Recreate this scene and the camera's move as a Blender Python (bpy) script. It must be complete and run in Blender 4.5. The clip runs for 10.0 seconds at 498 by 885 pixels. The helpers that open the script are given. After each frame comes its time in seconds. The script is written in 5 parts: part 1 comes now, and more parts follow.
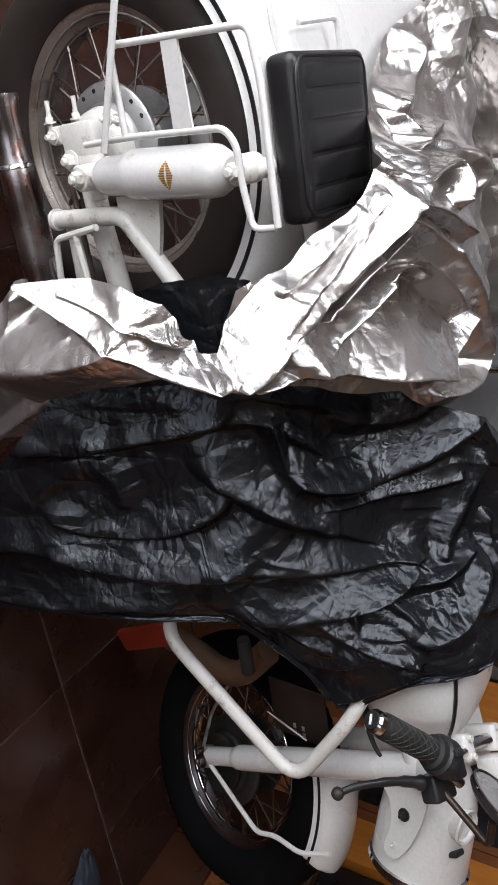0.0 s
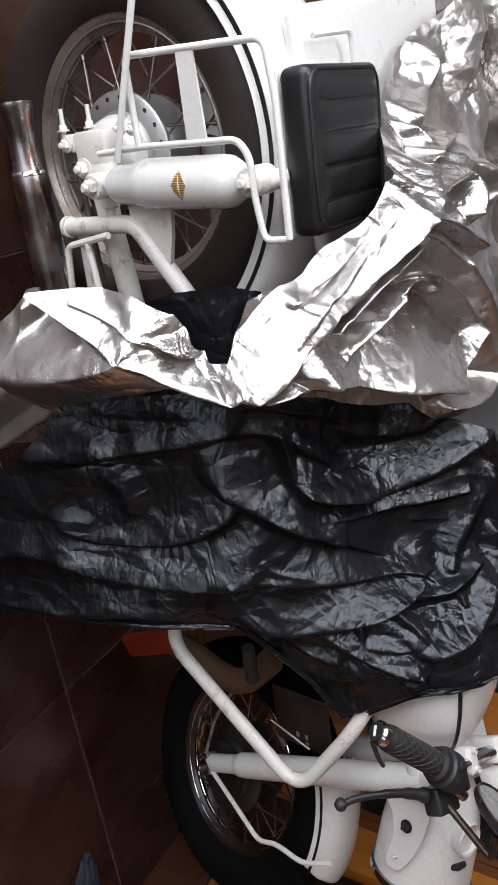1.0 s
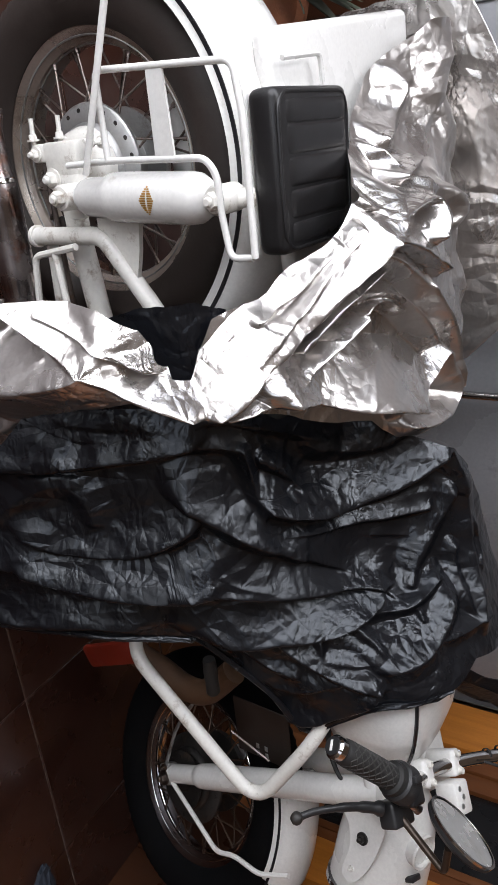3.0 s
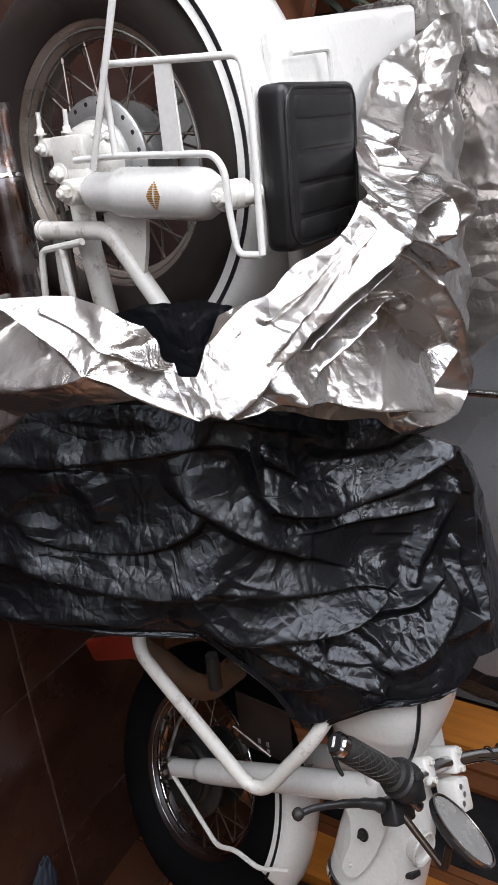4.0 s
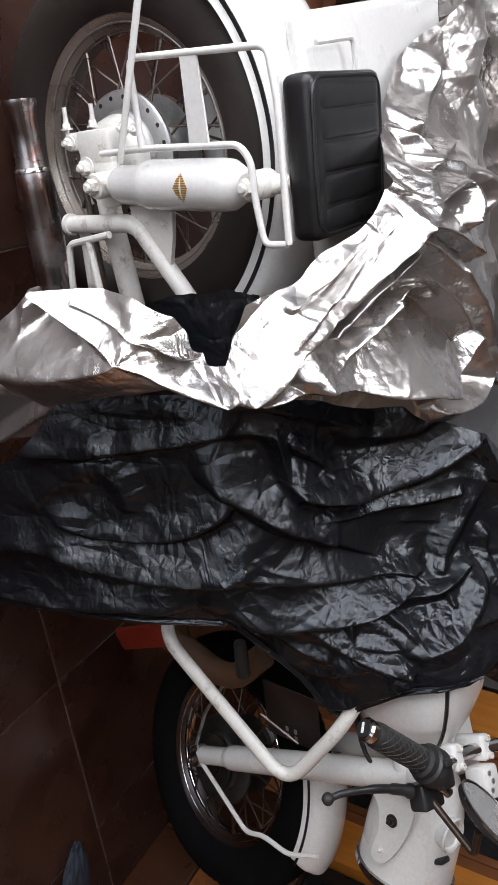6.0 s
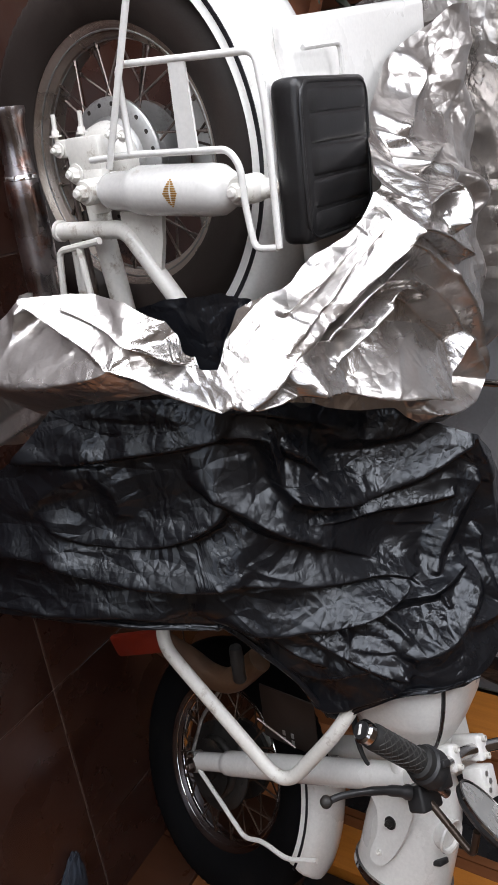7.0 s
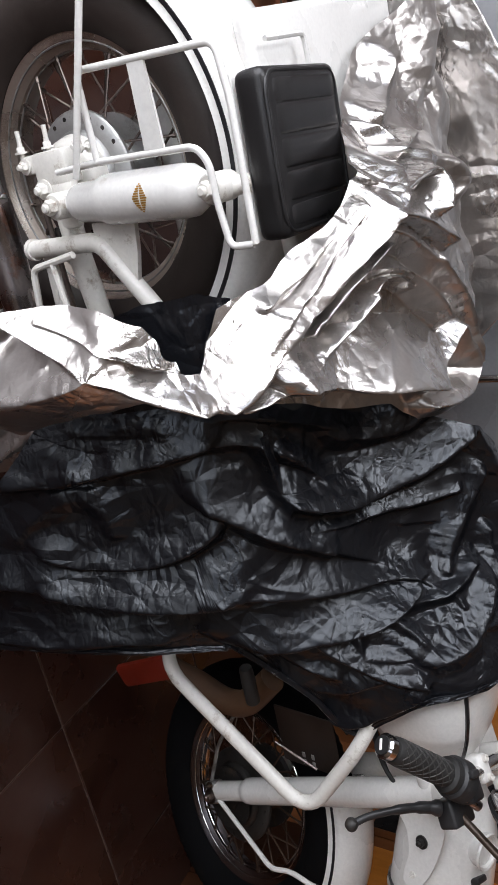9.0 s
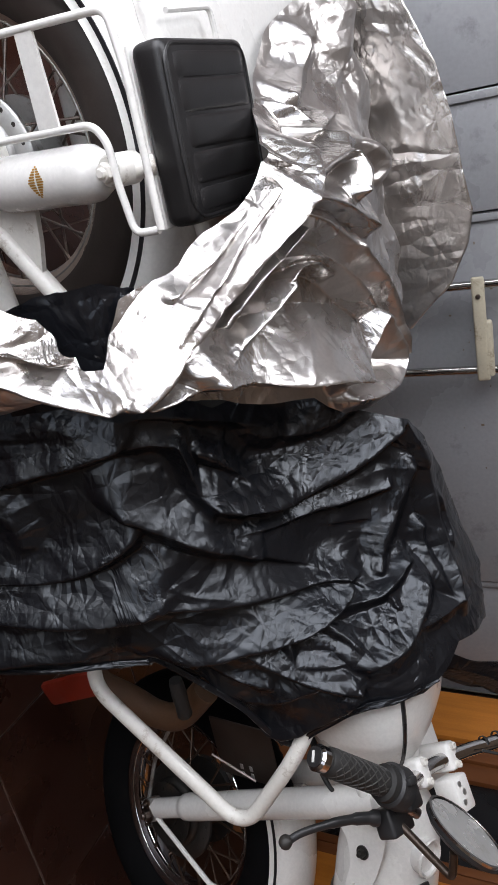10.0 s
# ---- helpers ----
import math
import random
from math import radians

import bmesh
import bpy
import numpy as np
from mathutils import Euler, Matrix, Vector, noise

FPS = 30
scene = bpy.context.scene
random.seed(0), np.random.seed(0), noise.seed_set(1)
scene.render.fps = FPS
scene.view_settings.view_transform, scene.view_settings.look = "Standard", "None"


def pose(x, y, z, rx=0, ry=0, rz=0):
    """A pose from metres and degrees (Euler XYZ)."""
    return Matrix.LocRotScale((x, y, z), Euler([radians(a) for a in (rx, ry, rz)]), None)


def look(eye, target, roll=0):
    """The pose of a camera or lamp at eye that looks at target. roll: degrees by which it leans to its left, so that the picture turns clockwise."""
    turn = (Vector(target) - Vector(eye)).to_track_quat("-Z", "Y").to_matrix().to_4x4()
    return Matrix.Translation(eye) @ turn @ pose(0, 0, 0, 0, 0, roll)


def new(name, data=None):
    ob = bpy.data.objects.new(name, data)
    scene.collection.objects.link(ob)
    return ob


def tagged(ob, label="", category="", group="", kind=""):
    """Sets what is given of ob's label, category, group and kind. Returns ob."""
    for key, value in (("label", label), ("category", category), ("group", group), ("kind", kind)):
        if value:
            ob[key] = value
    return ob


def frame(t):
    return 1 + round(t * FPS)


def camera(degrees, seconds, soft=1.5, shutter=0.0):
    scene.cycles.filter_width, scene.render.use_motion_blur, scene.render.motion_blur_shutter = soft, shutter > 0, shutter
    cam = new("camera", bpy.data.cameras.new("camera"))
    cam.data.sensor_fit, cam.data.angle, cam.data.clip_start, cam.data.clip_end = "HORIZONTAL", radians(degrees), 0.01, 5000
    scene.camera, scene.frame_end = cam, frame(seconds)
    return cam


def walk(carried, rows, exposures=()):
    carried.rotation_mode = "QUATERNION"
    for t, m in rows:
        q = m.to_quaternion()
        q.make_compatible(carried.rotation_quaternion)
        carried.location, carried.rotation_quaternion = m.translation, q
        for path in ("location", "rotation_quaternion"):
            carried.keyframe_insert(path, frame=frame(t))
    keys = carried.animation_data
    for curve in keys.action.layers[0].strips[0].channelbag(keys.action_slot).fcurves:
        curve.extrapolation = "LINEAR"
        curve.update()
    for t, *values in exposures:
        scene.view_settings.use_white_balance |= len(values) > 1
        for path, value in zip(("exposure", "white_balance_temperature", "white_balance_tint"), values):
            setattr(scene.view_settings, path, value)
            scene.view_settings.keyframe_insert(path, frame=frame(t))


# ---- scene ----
cam = camera(37.3, 10.0)
PATH = [
    (0, (0.073, -0.018, 1.248), (-0.014, 1.707, 0.24), 95.7),
    (0.5, (0.064, -0.02, 1.249), (-0.044, 1.712, 0.253), 96.7),
    (1, (0.064, -0.024, 1.243), (-0.03, 1.694, 0.224), 96.4),
    (1.5, (0.054, -0.016, 1.252), (-0.039, 1.725, 0.272), 96.6),
    (2, (0.057, -0.028, 1.26), (0.007, 1.725, 0.297), 97.2),
    (2.5, (0.052, -0.027, 1.257), (-0.052, 1.726, 0.3), 96.7),
    (3, (0.046, -0.025, 1.258), (-0.071, 1.727, 0.301), 97.2),
    (4.3, (0.041, -0.028, 1.253), (-0.059, 1.724, 0.293), 98.2),
    (4.5, (0.036, -0.029, 1.255), (-0.077, 1.725, 0.302), 98.4),
    (5, (0.03, -0.037, 1.257), (-0.085, 1.711, 0.292), 98.7),
    (5.5, (0.039, -0.036, 1.251), (-0.069, 1.69, 0.247), 98.3),
    (5.7, (0.047, -0.038, 1.25), (-0.033, 1.685, 0.239), 98.3),
    (7, (0.057, -0.043, 1.249), (-0.038, 1.693, 0.261), 96.7),
    (7.5, (0.053, -0.041, 1.251), (-0.048, 1.684, 0.243), 96.5),
    (8, (0.058, -0.014, 1.232), (-0.067, 1.691, 0.194), 93.7),
    (8.5, (0.071, 0.003, 1.237), (-0.037, 1.719, 0.214), 92.1),
    (9, (0.077, 0.011, 1.242), (-0.08, 1.735, 0.241), 91.4),
    (9.5, (0.081, 0.029, 1.245), (-0.173, 1.793, 0.337), 90.8),
    (10, (0.072, 0.09, 1.254), (-0.095, 1.876, 0.37), 89.7),
]
walk(cam, [(t, look(eye, target, roll)) for t, eye, target, roll in PATH])

# ---- frames of reference: the room is turned with its floor tiles, the motorcycle leans a little ----
TURN, LEAN, RAKE, STEER = 29.8, 5.0, 28.0, -28.0
ROOM = pose(-0.509, 0.98, 0, 0, 0, TURN)
BIKE = ROOM @ pose(0, 0.028, 0, LEAN, 0, 0)
FORK = BIKE @ pose(1.145, 0, 0.8) @ pose(0, 0, 0, 0, -RAKE, 0) @ pose(0, 0, 0, 0, 0, STEER)

# ---- light ----
world = bpy.data.worlds.new("world")
scene.world = world
world.use_nodes = True
wn, wl = world.node_tree.nodes, world.node_tree.links
sky = wn.new("ShaderNodeTexSky")
sky.sky_type, sky.sun_disc = "NISHITA", False
sky.sun_elevation, sky.sun_rotation = radians(50), radians(200)
wl.new(sky.outputs[0], wn["Background"].inputs[0])
wn["Background"].inputs[1].default_value = 0.08


def area_light(name, m, sx, sy, watts, colour):
    data = bpy.data.lights.new(name, "AREA")
    data.shape, data.size, data.size_y, data.energy, data.color = "RECTANGLE", sx, sy, watts, colour
    ob = new(name, data)
    ob.matrix_world = m
    return ob


area_light("doorway_daylight_rear", ROOM @ pose(-1.6, -1.4, 1.35, 0, -90, 0), 2.2, 3.1, 126, (0.925, 0.935, 1.0))
# lamp added overhead to brighten upward faces; its source is assumed
area_light("overhead_fill", ROOM @ pose(-1.05, -0.35, 2.78, 0, 0, 0), 0.85, 1.3, 33, (0.935, 0.945, 1.0))
area_light("doorway_daylight_near", ROOM @ pose(-0.85, -3.35, 1.3, 90, 0, 0), 1.3, 2.2, 13, (0.9, 0.915, 1.0))

# ---- mesh helpers ----


def part(name, bm, material, parent, label="", smooth=True, recalc=True):
    """Links a bmesh as one mesh object under a thing or a part, in the parent's own axes."""
    if recalc:
        bmesh.ops.recalc_face_normals(bm, faces=bm.faces)
    me = bpy.data.meshes.new(name)
    bm.to_mesh(me)
    bm.free()
    if smooth:
        me.shade_smooth()
        me.set_sharp_from_angle(angle=radians(40))
    me.materials.append(material)
    ob = new(name, me)
    ob.parent = parent
    if label:
        ob["label"] = label
    return ob


def thing(name, m, label, category, group="", kind=""):
    ob = new(name)
    ob.matrix_world = m
    ob.empty_display_size = 0.1
    return tagged(ob, label, category, group, kind)


def rbox(size, at=(0, 0, 0), bevel=0.004, segs=2, m=None, bm=None):
    bm = bm or bmesh.new()
    made = bmesh.ops.create_cube(bm, size=1.0)["verts"]
    mm = (m or Matrix.Identity(4)) @ Matrix.Translation(at) @ Matrix.Diagonal((*size, 1))
    bmesh.ops.transform(bm, matrix=mm, verts=made)
    if bevel:
        edges = {e for v in made for e in v.link_edges}
        bmesh.ops.bevel(bm, geom=list(edges), offset=bevel, segments=segs, affect="EDGES", profile=0.5, clamp_overlap=True)
    return bm


def rounded(points, radius, n=5):
    """A polyline with its corners rounded."""
    pts = [Vector(p) for p in points]
    out = [pts[0]]
    for a, b, c in zip(pts, pts[1:], pts[2:]):
        d1, d2 = a - b, c - b
        r = min(radius, d1.length * 0.49, d2.length * 0.49)
        p, q = b + d1.normalized() * r, b + d2.normalized() * r
        for k in range(n + 1):
            t = k / n
            out.append((1 - t) ** 2 * p + 2 * t * (1 - t) * b + t * t * q)
    out.append(pts[-1])
    return out


def spline(points, n=8):
    """A smooth curve through the points."""
    pts = [Vector(p) for p in points]
    ext = [2 * pts[0] - pts[1]] + pts + [2 * pts[-1] - pts[-2]]
    out = []
    for p0, p1, p2, p3 in zip(ext, ext[1:], ext[2:], ext[3:]):
        for k in range(n):
            t = k / n
            out.append(0.5 * (2 * p1 + (p2 - p0) * t + (2 * p0 - 5 * p1 + 4 * p2 - p3) * t * t + (3 * p1 - p0 - 3 * p2 + p3) * t ** 3))
    return out + [pts[-1]]


def tube(points, r, segs=10, bm=None, closed=False, flat=1.0):
    """A tube along a polyline; r may be a list of radii."""
    bm = bm or bmesh.new()
    pts = [Vector(p) for p in points]
    n = len(pts)
    radii = r if isinstance(r, (list, tuple)) else [r] * n
    rings, side = [], None
    for i, p in enumerate(pts):
        a, b = pts[(i - 1) % n if closed else max(i - 1, 0)], pts[(i + 1) % n if closed else min(i + 1, n - 1)]
        d = (b - a).normalized()
        if side is None:
            side = d.cross(Vector((0, 0, 1)) if abs(d.z) < 0.9 else Vector((0, 1, 0)))
        side = (side - d * side.dot(d)).normalized()
        up = side.cross(d)
        rings.append([bm.verts.new(p + (side * math.cos(2 * math.pi * k / segs) + up * math.sin(2 * math.pi * k / segs) * flat) * radii[i]) for k in range(segs)])
    for i in range(n if closed else n - 1):
        a, b = rings[i], rings[(i + 1) % n]
        for k in range(segs):
            bm.faces.new((a[k], a[(k + 1) % segs], b[(k + 1) % segs], b[k]))
    if not closed:
        bm.faces.new(rings[0][::-1])
        bm.faces.new(rings[-1])
    return bm


def lathe(profile, m=None, segs=48, bm=None, closed=False):
    """Turns a profile of (radius, height) round the local z axis, then puts it at m."""
    bm = bm or bmesh.new()
    m = m or Matrix.Identity(4)
    rings = []
    for rad, h in profile:
        if rad < 1e-6:
            rings.append([bm.verts.new(m @ Vector((0, 0, h)))])
        else:
            rings.append([bm.verts.new(m @ Vector((rad * math.cos(2 * math.pi * k / segs), rad * math.sin(2 * math.pi * k / segs), h))) for k in range(segs)])
    pairs = list(zip(rings, rings[1:])) + ([(rings[-1], rings[0])] if closed else [])
    for a, b in pairs:
        for k in range(segs):
            j = (k + 1) % segs
            if len(a) == 1 and len(b) > 1:
                bm.faces.new((a[0], b[k], b[j]))
            elif len(b) == 1 and len(a) > 1:
                bm.faces.new((a[k], a[j], b[0]))
            elif len(a) > 1:
                bm.faces.new((a[k], a[j], b[j], b[k]))
    return bm


def to_y(x, y, z):
    """A pose whose local z axis points to the right-hand side of the motorcycle."""
    return pose(x, y, z, 90, 0, 0)


def along(p, q):
    """A pose at p whose local z axis points to q."""
    d = Vector(q) - Vector(p)
    return Matrix.Translation(p) @ d.to_track_quat("Z", "Y").to_matrix().to_4x4()


def bolt(p, q, r=0.012, h=0.012):
    """A hexagon nut on a washer at p, facing q."""
    m = along(p, q)
    bm = lathe([(0, 0), (r * 1.5, 0), (r * 1.5, 0.003), (0, 0.003)], m, 20)
    lathe([(0, 0.003), (r, 0.003), (r, h), (r * 0.85, h + 0.002), (0, h + 0.002)], m, 6, bm)
    lathe([(0, h), (r * 0.55, h), (r * 0.55, h + 0.006), (r * 0.4, h + 0.008), (0, h + 0.008)], m, 12, bm)
    return bm


def smooth(e0, e1, x):
    t = min(1.0, max(0.0, (x - e0) / (e1 - e0)))
    return t * t * (3 - 2 * t)


# ---- materials ----


def material(name, colour, rough=0.5, metal=0.0, vary=0.12, scale=8.0, bump=0.1, fine=160.0, coat=0.0, dirt=None, dirt_amount=0.0, dirt_scale=6.0, rough_vary=0.12, sheen=0.0, dist=0.002, per_object=0.0):
    """Colour with variation at two scales, an optional second colour in patches, rough and fine relief."""
    mat = bpy.data.materials.new(name)
    mat.use_nodes = True
    nodes, links = mat.node_tree.nodes, mat.node_tree.links
    bsdf = nodes["Principled BSDF"]
    bsdf.inputs["Metallic"].default_value = metal
    bsdf.inputs["Coat Weight"].default_value = coat
    bsdf.inputs["Coat Roughness"].default_value = 0.12
    bsdf.inputs["Sheen Weight"].default_value = sheen
    where = nodes.new("ShaderNodeTexCoord")
    big, small = nodes.new("ShaderNodeTexNoise"), nodes.new("ShaderNodeTexNoise")
    for tex, sc, det in ((big, scale, 6), (small, fine, 4)):
        tex.inputs["Scale"].default_value, tex.inputs["Detail"].default_value = sc, det
        links.new(where.outputs["Object"], tex.inputs["Vector"])

    def ramp(source, lo, hi, low=0.3, high=0.7):
        r = nodes.new("ShaderNodeMapRange")
        r.inputs[1].default_value, r.inputs[2].default_value, r.inputs[3].default_value, r.inputs[4].default_value = low, high, lo, hi
        links.new(source, r.inputs[0])
        return r.outputs[0]

    def mix(kind, fac, a, b):
        n = nodes.new("ShaderNodeMix")
        n.data_type, n.blend_type = "RGBA", kind
        if hasattr(fac, "links"):
            links.new(fac, n.inputs[0])
        else:
            n.inputs[0].default_value = fac
        for sock, value in ((n.inputs[6], a), (n.inputs[7], b)):
            if hasattr(value, "links"):
                links.new(value, sock)
            else:
                sock.default_value = (*value, 1) if len(value) == 3 else value
        return n.outputs[2]

    dark, light = [c * (1 - vary) for c in colour], [min(1, c * (1 + vary)) for c in colour]
    col = mix("MIX", ramp(big.outputs[0], 0, 1), dark, light)
    col = mix("MULTIPLY", ramp(small.outputs[0], 0, 0.35), col, [0.75] * 3)
    if dirt:
        spots = nodes.new("ShaderNodeTexNoise")
        spots.inputs["Scale"].default_value, spots.inputs["Detail"].default_value, spots.inputs["Roughness"].default_value = dirt_scale, 8, 0.7
        links.new(where.outputs["Object"], spots.inputs["Vector"])
        col = mix("MIX", ramp(spots.outputs[0], 0, 1, 0.66 - 0.3 * dirt_amount, 0.8 - 0.2 * dirt_amount), col, dirt)
    if per_object:
        info = nodes.new("ShaderNodeObjectInfo")
        hsv = nodes.new("ShaderNodeHueSaturation")
        links.new(ramp(info.outputs["Random"], 1 - per_object, 1 + per_object, 0, 1), hsv.inputs["Value"])
        links.new(col, hsv.inputs["Color"])
        col = hsv.outputs[0]
    links.new(col, bsdf.inputs["Base Color"])
    links.new(ramp(big.outputs[0], max(0.02, rough - rough_vary), min(1, rough + rough_vary)), bsdf.inputs["Roughness"])
    if bump:
        b = nodes.new("ShaderNodeBump")
        b.inputs["Strength"].default_value, b.inputs["Distance"].default_value = bump, dist
        links.new(small.outputs[0], b.inputs["Height"])
        links.new(b.outputs[0], bsdf.inputs["Normal"])
    return mat


def crumpled(name, colour, rough, metal, tilt, scale, coat=0.0, tint=None):
    """Thin coated cloth, creased into small flat facets; tilt is their slope."""
    mat = material(name, colour, rough, metal, vary=0.1, scale=5, bump=0, rough_vary=0.07, coat=coat, dirt=tint, dirt_amount=0.4, dirt_scale=9)
    nodes, links = mat.node_tree.nodes, mat.node_tree.links
    bsdf = nodes["Principled BSDF"]
    where, geo = nodes.new("ShaderNodeTexCoord"), nodes.new("ShaderNodeNewGeometry")
    warp = nodes.new("ShaderNodeTexNoise")
    warp.inputs["Scale"].default_value, warp.inputs["Detail"].default_value = scale * 0.4, 3

    def maths(op, a, b, c=None):
        n = nodes.new("ShaderNodeVectorMath")
        n.operation = op
        for sock, value in zip(n.inputs, (a, b, c)):
            if hasattr(value, "links"):
                links.new(value, sock)
            elif value is not None:
                sock.default_value = value
        return n.outputs[0]

    links.new(where.outputs["Object"], warp.inputs["Vector"])
    spot = maths("MULTIPLY_ADD", warp.outputs["Color"], (0.05,) * 3, where.outputs["Object"])
    normal = geo.outputs["Normal"]
    # flat-sided dents with sharp edges at three sizes, each turned and drawn out another way, stronger in patches
    for k, (size, steep, stretch, turn) in enumerate(((1.0, 1.0, (1.0, 0.6, 0.5), 20), (2.3, 0.8, (0.55, 0.9, 1.0), -35), (5.0, 0.5, (0.8, 0.7, 1.0), 60))):
        place = nodes.new("ShaderNodeMapping")
        place.inputs["Scale"].default_value, place.inputs["Rotation"].default_value, place.inputs["Location"].default_value = stretch, (radians(turn * 0.6), radians(turn), 0), (k, 0, k)
        links.new(spot, place.inputs["Vector"])
        cell, patch, depth = nodes.new("ShaderNodeTexVoronoi"), nodes.new("ShaderNodeTexNoise"), nodes.new("ShaderNodeMath")
        cell.feature = "DISTANCE_TO_EDGE"
        cell.inputs["Scale"].default_value = scale * size
        patch.inputs["Scale"].default_value, patch.inputs["Detail"].default_value = scale * 0.35 * (1 + k), 2
        links.new(place.outputs[0], cell.inputs["Vector"])
        links.new(place.outputs[0], patch.inputs["Vector"])
        share = nodes.new("ShaderNodeMapRange")
        share.inputs[1].default_value, share.inputs[2].default_value, share.inputs[3].default_value, share.inputs[4].default_value = 0.38, 0.62, 0.1, 1.3
        links.new(patch.outputs[0], share.inputs[0])
        depth.operation = "MULTIPLY"
        links.new(cell.outputs["Distance"], depth.inputs[0])
        links.new(share.outputs[0], depth.inputs[1])
        dent = nodes.new("ShaderNodeBump")
        dent.inputs["Strength"].default_value, dent.inputs["Distance"].default_value = 1.0, tilt * steep / (scale * size)
        links.new(depth.outputs[0], dent.inputs["Height"])
        links.new(normal, dent.inputs["Normal"])
        normal = dent.outputs[0]
    links.new(normal, bsdf.inputs["Normal"])
    return mat


WHITE = material("white_enamel", (0.78, 0.77, 0.74), 0.28, vary=0.03, scale=4, bump=0.03, coat=0.4, dirt=(0.5, 0.45, 0.38), dirt_amount=0.15, dirt_scale=14)
WHITE_OLD = material("white_enamel_chipped", (0.74, 0.72, 0.67), 0.36, vary=0.06, scale=9, bump=0.12, coat=0.2, dirt=(0.22, 0.15, 0.09), dirt_amount=0.35, dirt_scale=30)
STRIPE = material("black_stripe_paint", (0.012, 0.012, 0.014), 0.3, vary=0.1, bump=0.02)
RUBBER = material("tyre_rubber", (0.022, 0.0145, 0.0115), 0.6, vary=0.25, scale=6, bump=0.2, dirt=(0.034, 0.025, 0.021), dirt_amount=0.4, dirt_scale=9)
# front tyre rubber: shade put into a darker colour and lower sheen
RUBBER_SHADED = material("shaded_tyre_rubber", (0.005, 0.005, 0.0055), 0.75, vary=0.25, scale=6, bump=0.2, dirt=(0.01, 0.009, 0.008), dirt_amount=0.3, dirt_scale=8)
RUBBER_SHADED.node_tree.nodes["Principled BSDF"].inputs["Specular IOR Level"].default_value = 0.05
CHROME = material("chrome", (0.62, 0.61, 0.6), 0.12, 1.0, vary=0.08, scale=10, bump=0.02, dirt=(0.25, 0.18, 0.13), dirt_amount=0.3, dirt_scale=12)
# front rim chrome: its dark reflections are put into the colour
SHADED_CHROME = material("shaded_chrome", (0.42, 0.4, 0.41), 0.08, 1.0, vary=0.1, scale=10, bump=0.02)
PIPE = material("smoked_chrome", (0.36, 0.33, 0.33), 0.26, 1.0, vary=0.35, scale=14, bump=0.06, dirt=(0.3, 0.1, 0.04), dirt_amount=0.5, dirt_scale=16)
# front spokes: darkened in colour for the shade they stand in
SHADED_SPOKE = material("shaded_brown_spoke", (0.09, 0.06, 0.045), 0.45, 0.8, vary=0.3, scale=30, bump=0.1)
STEEL = material("spoke_steel", (0.2, 0.17, 0.155), 0.4, 1.0, vary=0.2, scale=30, bump=0.1, dirt=(0.16, 0.09, 0.05), dirt_amount=0.5, dirt_scale=25)
RIM_PAINT = material("rim_grey_paint", (0.56, 0.49, 0.43), 0.27, 0.85, vary=0.12, scale=6, bump=0.03, dirt=(0.24, 0.16, 0.11), dirt_amount=0.35, dirt_scale=9)
ALLOY = material("dull_alloy", (0.45, 0.45, 0.44), 0.42, 0.85, vary=0.12, scale=12, bump=0.1, dirt=(0.14, 0.11, 0.08), dirt_amount=0.4, dirt_scale=18)
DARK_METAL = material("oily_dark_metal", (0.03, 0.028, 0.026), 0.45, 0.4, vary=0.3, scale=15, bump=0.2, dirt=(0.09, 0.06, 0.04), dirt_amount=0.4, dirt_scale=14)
BLACK_PLASTIC = material("black_plastic", (0.02, 0.02, 0.021), 0.42, vary=0.2, scale=15, bump=0.08, dirt=(0.07, 0.065, 0.06), dirt_amount=0.2, dirt_scale=16)
GRIP_RUBBER = material("grip_rubber", (0.016, 0.0155, 0.015), 0.6, vary=0.2, scale=20, bump=0.2)
GREY_RUBBER = material("grip_edge_rubber", (0.036, 0.034, 0.032), 0.6, vary=0.15, scale=20, bump=0.1)
VINYL = material("black_vinyl", (0.012, 0.0115, 0.012), 0.36, vary=0.15, scale=12, bump=0.35, fine=420, dirt=(0.03, 0.03, 0.032), dirt_amount=0.2, dirt_scale=10, dist=0.0008)
GOLD = material("gold_decal", (0.45, 0.24, 0.05), 0.45, 0.2, vary=0.25, scale=60, bump=0.05)
BLACK_CLOTH = crumpled("black_cover_lining", (0.006, 0.0064, 0.0082), 0.29, 0.0, 0.165, 20)
BLACK_CLOTH.node_tree.nodes["Principled BSDF"].inputs["Specular IOR Level"].default_value = 0.5
BLACK_CLOTH.node_tree.nodes["Principled BSDF"].inputs["Specular Tint"].default_value = (0.9, 0.95, 1.0, 1)
SILVER_CLOTH = crumpled("silver_cover_face", (0.55, 0.525, 0.505), 0.29, 0.92, 0.125, 17)
TILE = material("brown_floor_tile", (0.036, 0.014, 0.0093), 0.28, vary=0.35, scale=5, bump=0.12, fine=60, dirt=(0.045, 0.025, 0.019), dirt_amount=0.5, dirt_scale=5, per_object=0.08)
GROUT = material("grout", (0.22, 0.17, 0.14), 0.85, vary=0.2, scale=20, bump=0.3)
GREY_PAINT = material("grey_gloss_paint", (0.3, 0.305, 0.32), 0.32, vary=0.06, scale=3, bump=0.08, fine=90, dirt=(0.14, 0.14, 0.15), dirt_amount=0.25, dirt_scale=6)
PLASTER = material("plain_plaster", (0.17, 0.125, 0.09), 0.85, vary=0.1, scale=4, bump=0.3)
